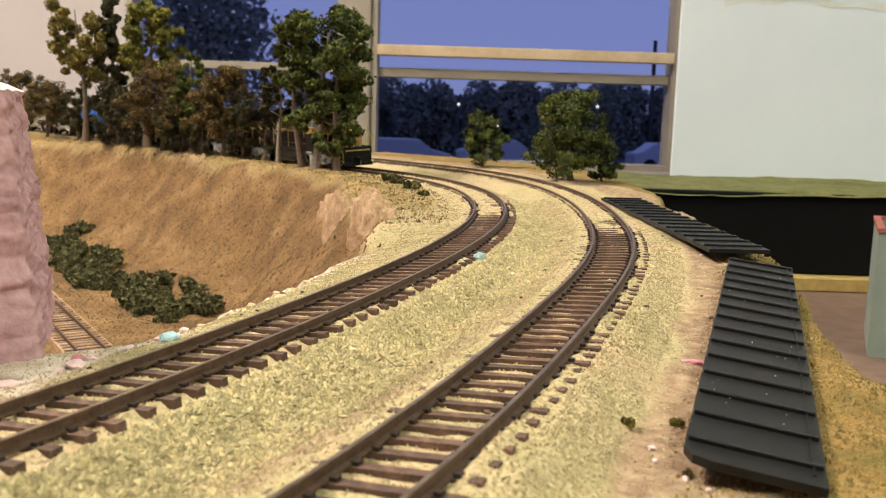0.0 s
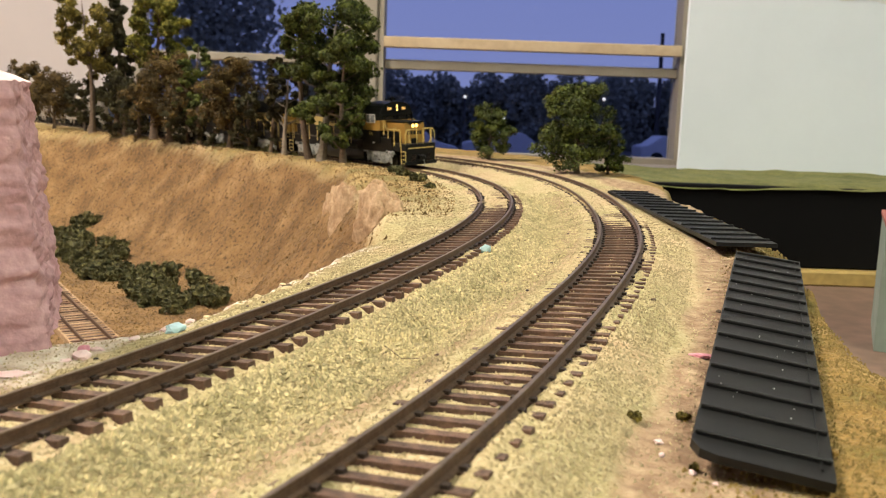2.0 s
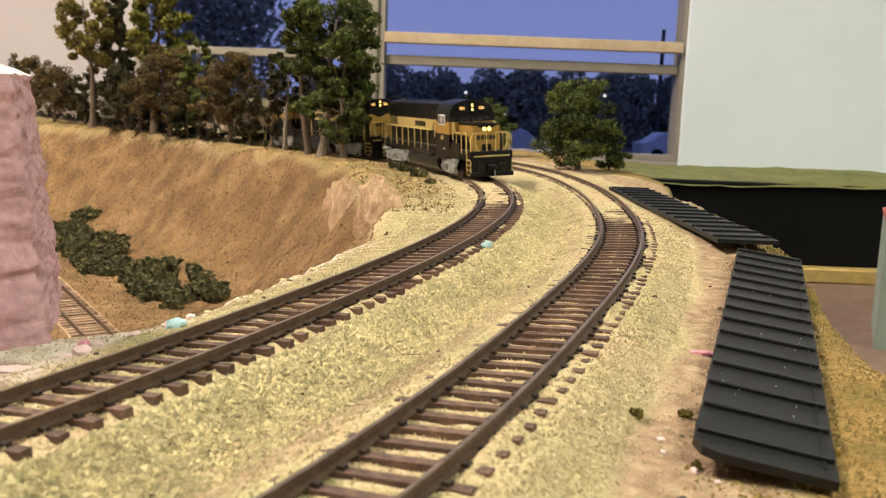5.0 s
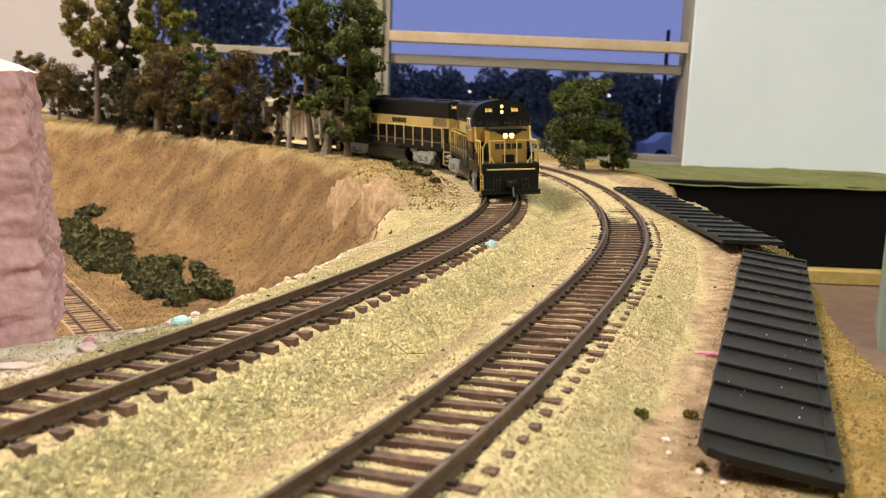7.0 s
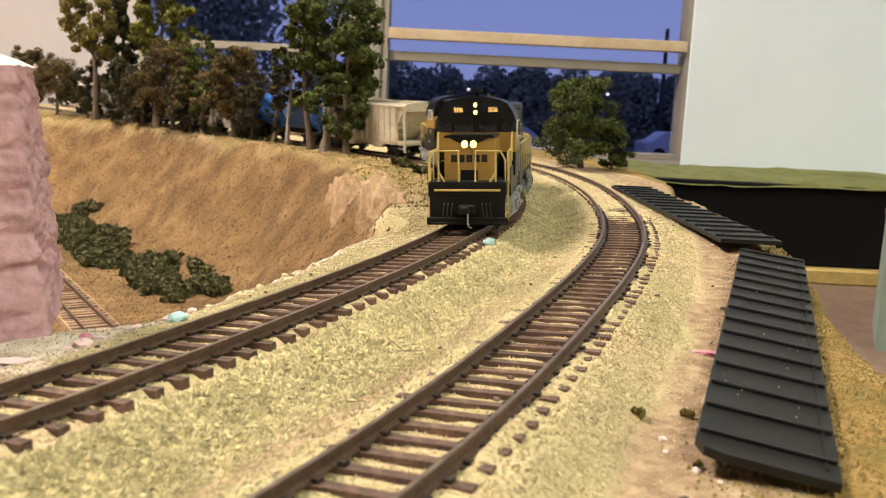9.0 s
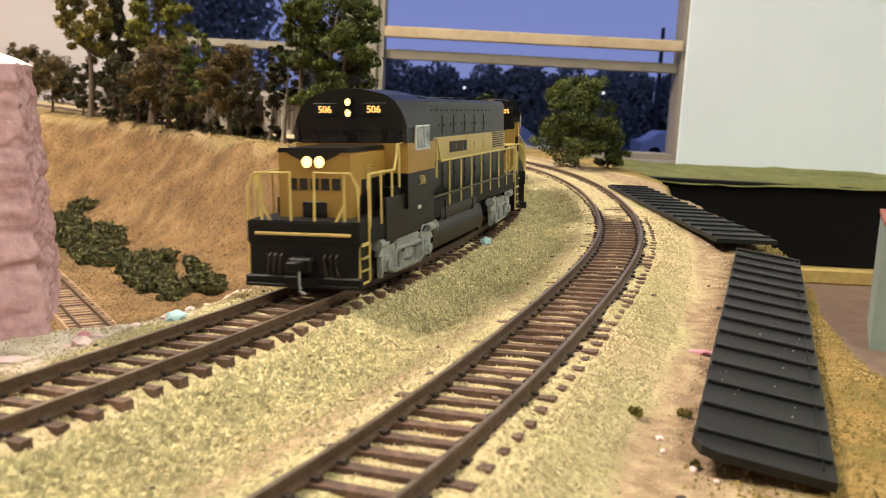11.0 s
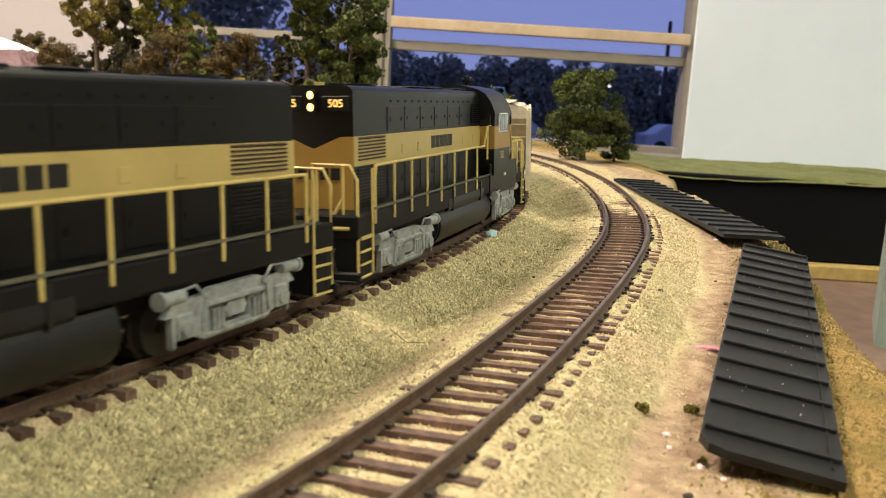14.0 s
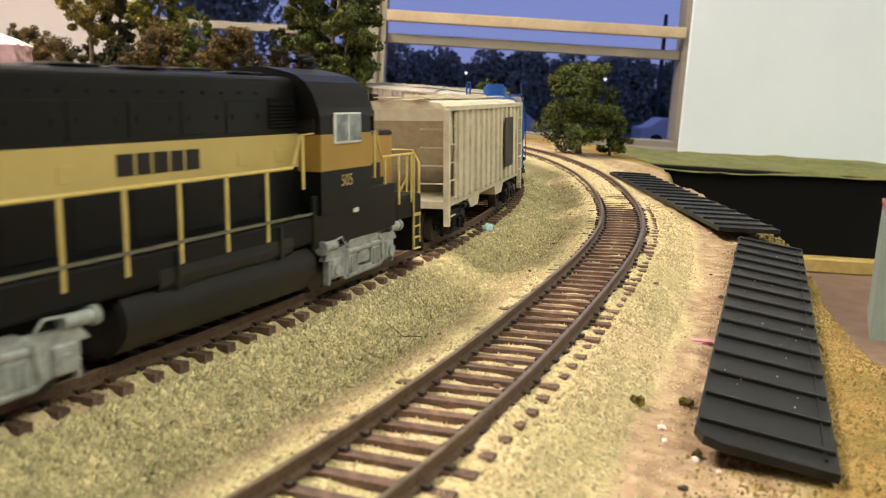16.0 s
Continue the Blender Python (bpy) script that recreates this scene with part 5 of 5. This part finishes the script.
    P("cab_roof", bm, BLACK, cab)
    bm = bmesh.new()
    box(bm, (32.3, -17.0, 26.0), (57.25, 17.0, 35.2), 0.15)
    P("cab_gold_band", bm, ORANGE, cab, "gold band round the cab")
    for s in (-1, 1):
        bm = bmesh.new()
        box(bm, (38, s * 17.1 - 0.35, 31.6), (51.0, s * 17.1 + 0.35, 42.0), 0.2)
        w = P("side_window", bm, SASH, cab, "silver-framed cab window")
        for x in (38.9, 45.2):
            bm = bmesh.new()
            box(bm, (x - 0.25, s * 17.4 - 0.2, 32.2), (x + 5.35, s * 17.4 + 0.2, 41.5))
            P("pane", bm, PANEGLASS, w)
        for y0, y1 in ((1.2, 9.2), (10.8, 15.4)):
            for xe in (57.05, 32.35):
                if xe < 40 and y0 < 10:
                    continue
                bm = bmesh.new()
                box(bm, (xe - 0.3, min(s * y0, s * y1), 35.8), (xe + 0.3, max(s * y0, s * y1), 42.6), 0.2)
                P("front_window", bm, CABGLASS, cab, "dark glass pane")
        for xe in (58.0,):
            bm = bmesh.new()
            box(bm, (xe, min(s * 15.8, s * 17.2), 36.4), (xe + 0.5, max(s * 15.8, s * 17.2), 42.4), 0.1)
            P("wind_deflector", bm, CABGLASS, cab, "small dark wind deflector")
        lettering("cab_number", number, 4.0 * MM, GOLD, top, pose(48 * MM, s * 17.0 * MM, 26.5 * MM, 90, 0, 0 if s < 0 else 180))
        bm = bmesh.new()
        box(bm, (47, s * 17.2 - 0.15, 15.6), (49.4, s * 17.2 + 0.15, 16.2))
        P("white_stencil", bm, WHITELBL, cab)
    # lights and number boards, cab front and hood end
    for xf, d, zz, yb in ((57.9, 1, 46.4, 7.4), (-88.1, -1, 45.6, 6.4)):
        for dz in (-1.15, 1.15):
            bm = bmesh.new()
            cyl(bm, (xf, 0, zz + dz), (xf + d * 1.6, 0, zz + dz), 1.15, 16)
            h = P("headlight", bm, FRAMEBLK, cab if d > 0 else hood)
            bm = bmesh.new()
            cyl(bm, (xf + d * 1.5, 0, zz + dz), (xf + d * 1.8, 0, zz + dz), 0.75, 16)
            P("lens", bm, LENS, h, "lit warm white lens")
        for s in (-1, 1):
            bm = bmesh.new()
            box(bm, (min(xf, xf + d * 0.6), s * yb - 3.6, zz - 1.9), (max(xf, xf + d * 0.6), s * yb + 3.6, zz + 1.0), 0.15)
            nb = P("number_board", bm, FRAMEBLK, cab if d > 0 else hood)
            lettering("numeral", number, 2.8 * MM, NUMLIT, nb, pose(px_(xf + d * 0.7) * MM, s * yb * MM, pz_(zz - 0.45) * MM, 90, 0, 90 * d))
    for s in (-1, 1):
        for x in (-52, -38, 10, 24):
            bm = bmesh.new()
            box(bm, (x - 1.3, s * 11.12 - 0.14, 28.6), (x + 1.3, s * 11.12 + 0.14, 31.2), 0.1)
            P("access_panel", bm, GOLD, hood)
        for k in range(14):
            bm = bmesh.new()
            box(bm, (-62 + 6 * k, s * 10.95 - 0.12, 45.5), (-61.2 + 6 * k, s * 10.95 + 0.12, 45.9))
            P("hood_latch", bm, FRAMEBLK, hood)
    for x in (-30, -14, 18):
        bm = bmesh.new()
        box(bm, (x - 5, -8.4, 49.0), (x + 5, 8.4, 49.9), 0.3)
        P("roof_panel", bm, BLACK, hood)
    bm = bmesh.new()
    cyl(bm, (-84, 0, 48.4), (-84, 0, 50.2), 1.3, 12)
    P("beacon", bm, GOLD, hood)
    # horn
    bm = bmesh.new()
    cyl(bm, (52, 0, 51.2), (52, 0, 54.5), 0.7, 8)
    for y, z in ((-1.3, 54.2), (0, 55.0), (1.3, 54.2)):
        cyl(bm, (50.5, y, z), (54.6, y, z), 0.35, 10, 0.95)
    cyl(bm, (50.6, 1.3, 54.2), (47.6, 1.3, 54.2), 0.35, 10, 0.9)
    P("horn", bm, FRAMEBLK, cab)
    # handrails
    for s in (-1, 1):
        y = s * 15.7
        bm = bmesh.new()
        tube(bm, [(-86, y, 24.0), (-85, y, 27.6), (22, y, 27.6), (24.5, y, 31.5), (25.5, y, 36.2), (31, y, 36.4)], 0.36)
        P("handrail", bm, YELLOW)
        for k in range(8):
            rail_post(top, 12.2 - 14.0 * k, y, 14.4, 27.8)
        rail_post(top, 26.5, y, 22.5, 36.2)
        bm = bmesh.new()
        tube(bm, [(88, y, 24), (87, y, 27.6), (66, y, 27.6), (63.5, y, 31), (63, y, 36), (57.5, y, 36.2)], 0.36)
        P("handrail", bm, YELLOW)
        for x in (68, 77, 86):
            rail_post(top, x, y, 15, 27.8)
        rail_post(top, 61.5, y, 22.5, 36)
    for xe in (-96.4, 96.4):
        d = 1 if xe > 0 else -1
        for s in (-1, 1):
            bm = bmesh.new()
            tube(bm, [(xe, s * 15.2, 5.0), (xe, s * 15.2, 24.5), (xe, s * 13.2, 28.0), (xe, s * 3.4, 28.2), (xe, s * 3.2, 15.2)], 0.42)
            tube(bm, [(xe, s * 11.4, 28.0), (xe, s * 11.4, 15.0)], 0.38)
            tube(bm, [(xe, s * 11.4, 20.0), (xe, s * 7.4, 14.6)], 0.4)
            P("end_rail", bm, YELLOW)
            # corner steps
            bm = bmesh.new()
            box(bm, (min(xe - d * 0.5, xe - d * 8), min(s * 9.5, s * 15.3), 3.6), (max(xe - d * 0.5, xe - d * 8), max(s * 9.5, s * 15.3), 13.2))
            P("step_well", bm, FRAMEBLK)
            for z in (3.4, 6.6, 9.8, 13.0):
                bm = bmesh.new()
                box(bm, (min(xe - d * 0.8, xe - d * 7.6), min(s * 15.3, s * 16.0), z), (max(xe - d * 0.8, xe - d * 7.6), max(s * 15.3, s * 16.0), z + 0.42))
                P("step", bm, YELLOW, lab="yellow-edged step")
            bm = bmesh.new()
            tube(bm, [(xe - d * 8.2, s * 15.9, 4.0), (xe - d * 8.2, s * 15.9, 27.0)], 0.32)
            P("grab_post", bm, YELLOW)
        bm = bmesh.new()
        box(bm, (min(xe - d * 3, xe + d * 0.4), -15.4, 4.6), (max(xe - d * 3, xe + d * 0.4), 15.4, 16.0), 0.4)
        box(bm, (min(xe, xe + d * 1.6), -16.2, 2.2), (max(xe, xe + d * 1.6), 16.2, 5.2), 0.4)
        pil = P("pilot", bm, FRAMEBLK)
        bm = bmesh.new()
        tube(bm, [(xe + d * 0.9, -13.2, 14.4), (xe + d * 0.9, 13.2, 14.4)], 0.24)
        P("cut_lever", bm, YELLOW, pil, "pale yellow uncoupling bar")
        bm = bmesh.new()
        box(bm, (min(xe, xe + d * 3.5), -3.2, 6.6), (max(xe, xe + d * 3.5), 3.2, 10.2), 0.5)
        box(bm, (min(xe + d * 3, xe + d * 5), -1.6, 7.0), (max(xe + d * 3, xe + d * 5), 1.4, 9.6), 0.4)
        box(bm, (min(xe + d * 4.4, xe + d * 6.2), -2.4, 7.0), (max(xe + d * 4.4, xe + d * 6.2), 1.0, 9.6), 0.4)
        P("coupler", bm, FRAMEBLK, pil)
        for s in (-1, 1):
            for k in range(3):
                bm = bmesh.new()
                y = s * (6.0 + 1.6 * k)
                tube(bm, [(xe + d * 0.2, y, 10.8), (xe + d * 1.5, y, 10.2), (xe + d * 1.7, y + s * 0.4, 7.0), (xe + d * 1.0, y + s * 0.6, 5.4)], 0.3)
                P("brake_hose", bm, SPIKE, pil)
            bm = bmesh.new()
            box(bm, (min(xe, xe + d * 2.4), min(s * 4.5, s * 15.4), 2.6), (max(xe, xe + d * 2.4), max(s * 4.5, s * 15.4), 3.2), 0.1)
            P("footboard", bm, FRAMEBLK, pil)
        bm = bmesh.new()
        tube(bm, [(xe + d * 4.5, 0.6, 7.2), (xe + d * 4.6, 0.6, 4.0), (xe + d * 4.8, 0.9, 2.0), (xe + d * 3.8, 1.8, 1.2)], 0.35)
        P("air_hose", bm, SILVER, pil)
    trucks = [truck(top, 58, SILVER), truck(top, -58, SILVER)]
    return top, trucks


def hopper_car(material, label):
    def fit(bm):
        bmesh.ops.scale(bm, vec=(0.90, 0.98, 0.95), verts=bm.verts)
        return bm

    top = empty("hopper_car", label, "freight car", "freight cars")
    P = lambda name, bm, m, par=top, lab="", smooth=False: part(name, scaled(fit(bm)), m, par, lab, smooth)
    bm = bmesh.new()
    plate(bm, [(-72, 12), (72, 12), (72, 14.4), (-72, 14.4)], -15.5, 15.5)
    P("frame", bm, material)
    bm = bmesh.new()
    plate(bm, [(-70, 44), (-70, 45), (70, 45), (70, 44), (56, 26), (30, 8), (18, 8), (8, 20), (-8, 20), (-18, 8), (-30, 8), (-56, 26)], -15.2, 15.2)
    P("hopper_body", bm, material)
    for s in (-1, 1):
        bm = bmesh.new()
        box(bm, (-60, s * 16 - 0.4, 14.2), (60, s * 16 + 0.4, 45), 0.2)
        side = P("side_sheet", bm, material)
        for k in range(13):
            x = -58 + 116 * k / 12
            bm = bmesh.new()
            box(bm, (x - 0.8, s * 16.7 - 0.7, 14.0), (x + 0.8, s * 16.7 + 0.7, 44.6), 0.2)
            P("rib", bm, material, side)
        bm = bmesh.new()
        box(bm, (-44, s * 17.45 - 0.2, 19), (-26, s * 17.45 + 0.2, 40), 0.1)
        P("emblem_panel", bm, SPIKE, side, "black emblem panel")
        bm = bmesh.new()
        box(bm, (-71.5, s * 16.4 - 0.8, 44.2), (71.5, s * 16.4 + 0.8, 46.0), 0.2)
        P("top_chord", bm, material)
        for xe in (-71, 71):
            bm = bmesh.new()
            box(bm, (xe - 1.0, s * 16 - 1.0, 6), (xe + 1.0, s * 16 + 1.0, 45), 0.2)
            for z in (9, 15, 21, 27, 33, 39):
                box(bm, (min(xe, xe - math.copysign(8, xe)), s * 16.8 - 0.2, z), (max(xe, xe - math.copysign(8, xe)), s * 16.8 + 0.2, z + 0.5))
            P("corner_post", bm, material)
    for xe in (-71, 71):
        bm = bmesh.new()
        for z in (20, 26, 32, 38):
            box(bm, (xe - 0.3, 7, z), (xe + 0.3, 15, z + 0.5))
        box(bm, (xe - 0.6, -15.2, 41), (xe + 0.6, 15.2, 45))
        P("end_ladder", bm, material)
        bm = bmesh.new()
        d = math.copysign(1, xe)
        box(bm, (min(xe, xe + d * 6), -1.5, 7), (max(xe, xe + d * 6), 1.5, 9.6), 0.3)
        P("coupler", bm, FRAMEBLK)
    bm = bmesh.new()
    prism(bm, [(-15.8, 45), (15.8, 45), (13, 47), (6, 48), (-6, 48), (-13, 47)], -70, 70)
    roof = P("roof", bm, material)
    for y in (-6.5, 6.5):
        bm = bmesh.new()
        box(bm, (-71, y - 2.2, 48.4), (71, y + 2.2, 48.9))
        P("running_board", bm, material, roof)
    for x in (-50, -17, 17, 50):
        bm = bmesh.new()
        cyl(bm, (x, 0, 47.8), (x, 0, 49.6), 4.5, 18)
        P("hatch", bm, material, roof)
    trucks = [truck(top, 48, FRAMEBLK, True), truck(top, -48, FRAMEBLK, True)]
    return top, trucks


def tank_car():
    top = empty("tank_car", "glossy blue model tank car with a dome platform", "freight car", "freight cars")
    P = lambda name, bm, m, par=top, lab="", smooth=False: part(name, scaled(bm), m, par, lab, smooth)
    bm = bmesh.new()
    cyl(bm, (-58, 0, 30.5), (58, 0, 30.5), 16.0, 40)
    cyl(bm, (58, 0, 30.5), (62, 0, 30.5), 16.0, 40, 13)
    cyl(bm, (62, 0, 30.5), (64.5, 0, 30.5), 13.0, 40, 7)
    cyl(bm, (-58, 0, 30.5), (-62, 0, 30.5), 16.0, 40, 13)
    cyl(bm, (-62, 0, 30.5), (-64.5, 0, 30.5), 13.0, 40, 7)
    tank = P("tank", bm, BLUE, lab="blue painted tank")
    for x in (-45, -15, 15, 45):
        bm = bmesh.new()
        cyl(bm, (x - 0.5, 0, 30.5), (x + 0.5, 0, 30.5), 16.25, 40)
        P("band", bm, BLUE, tank)
    bm = bmesh.new()
    cyl(bm, (0, 0, 44), (0, 0, 50.5), 6, 24)
    cyl(bm, (0, 0, 50.5), (0, 0, 52), 4.5, 24)
    P("dome", bm, BLUE, tank)
    bm = bmesh.new()
    box(bm, (-15, -14, 45.6), (15, -8, 46.1))
    box(bm, (-15, 8, 45.6), (15, 14, 46.1))
    for x in (-15, 15):
        for y in (-14, 14):
            box(bm, (x - 0.4, y - 0.4, 45.6), (x + 0.4, y + 0.4, 53))
    for y in (-14, 14):
        box(bm, (-15, y - 0.3, 52.4), (15, y + 0.3, 53))
    P("dome_platform", bm, BLUE)
    bm = bmesh.new()
    box(bm, (-70, -4, 10), (70, 4, 14.6), 0.4)
    box(bm, (-70, -15.5, 11.5), (-58, 15.5, 14), 0.3)
    box(bm, (58, -15.5, 11.5), (70, 15.5, 14), 0.3)
    for x in (-45, 45):
        box(bm, (x - 4, -12, 13), (x + 4, 12, 20), 0.5)
    P("underframe", bm, FRAMEBLK)
    for s in (-1, 1):
        bm = bmesh.new()
        tube(bm, [(-69, s * 15, 22), (69, s * 15, 22)], 0.45)
        for x in (-69, -45, 0, 45, 69):
            tube(bm, [(x, s * 15, 12.5), (x, s * 15, 22)], 0.4)
        P("side_rail", bm, BLUE)
        bm = bmesh.new()
        for x in (-3, 3):
            tube(bm, [(x, s * 16.6, 12), (x, s * 16.6, 34), (x, s * 14, 46)], 0.4)
        for z in (14, 18, 22, 26, 30, 34):
            tube(bm, [(-3, s * 16.6, z), (3, s * 16.6, z)], 0.3)
        P("ladder", bm, BLUE)
    for d in (-1, 1):
        bm = bmesh.new()
        box(bm, (min(d * 69, d * 76), -1.5, 7), (max(d * 69, d * 76), 1.5, 9.6), 0.3)
        P("coupler", bm, FRAMEBLK)
    trucks = [truck(top, 50, FRAMEBLK, True), truck(top, -50, FRAMEBLK, True)]
    return top, trucks


loco_a = locomotive("506", "black and gold diesel locomotive with lit headlights, leading")
loco_b = locomotive("505", "black and gold diesel locomotive coupled long hood first")
hop = hopper_car(CREAM, "cream-grey ribbed hopper car with a black emblem")
tank = tank_car()
grey = hopper_car(PALEGREY, "dusty pale grey ribbed hopper car")
TRAIN = [(loco_a, 0.099, 0.058, 1), (loco_b, 0.298, 0.058, -1), (hop, 0.480, 0.048, 1), (tank, 0.623, 0.050, 1), (grey, 0.767, 0.048, 1)]
for d in (0.907, 1.047, 1.187):
    c = copy_thing(grey[0], Matrix.Identity(4))
    TRAIN.append(((c, [o for o in c.children if o.name.startswith("truck")]), d, 0.048, 1))


def front_of_train(t):
    return -1.846937e-06 * t ** 5 + 7.379281e-05 * t ** 4 - 9.371273e-04 * t ** 3 + 2.588409e-03 * t ** 2 - 4.386582e-02 * t + 9.121571e-01


def along(s):
    """The place on the line of a vehicle's middle, a touch ahead on the near straight."""
    return s - 0.002 * float(smooth01((0.32 - s) / 0.1))


def vehicle_pose(s, reach, facing):
    a, b = on(INNER, s - reach), on(INNER, s + reach)
    fwd = Vector((a[0] - b[0], a[1] - b[1], 0)).normalized() * facing
    left = Vector((-fwd.y, fwd.x, 0))
    m = Matrix((fwd, left, Vector((0, 0, 1)))).transposed().to_4x4() @ Matrix.Rotation(CANT * facing, 4, "X")
    m.translation = ((a[0] + b[0]) / 2, (a[1] + b[1]) / 2, 0.0001)
    return m


def turn_of(s):
    return on(INNER, s)[2]


def motions():
    halves = [0.5 * i for i in range(33)]
    tenths = [0.1 * i for i in range(161)]
    for (top, trucks), behind, reach, facing in TRAIN:
        walk(top, [(t, vehicle_pose(along(front_of_train(t) + behind), reach, facing)) for t in halves])
        for tr in trucks:
            x = tr.matrix_basis.translation.x
            rows = []
            for t in halves:
                s = along(front_of_train(t) + behind)
                a, b = on(INNER, s - reach), on(INNER, s + reach)
                chord = math.atan2(b[1] - a[1], b[0] - a[0])
                rows.append((t, Matrix.Translation((x, 0, 0)) @ Matrix.Rotation(turn_of(s - x * facing) - chord, 4, "Z")))
            walk(tr, rows)
            for w in [o for o in tr.children if o.name.startswith("wheelset")]:
                at_ = w.matrix_basis.translation.copy()
                radius = at_.z
                walk(w, [(t, Matrix.Translation(at_) @ Matrix.Rotation(facing * (front_of_train(0) - front_of_train(t)) / radius, 4, "Y")) for t in tenths])


motions()
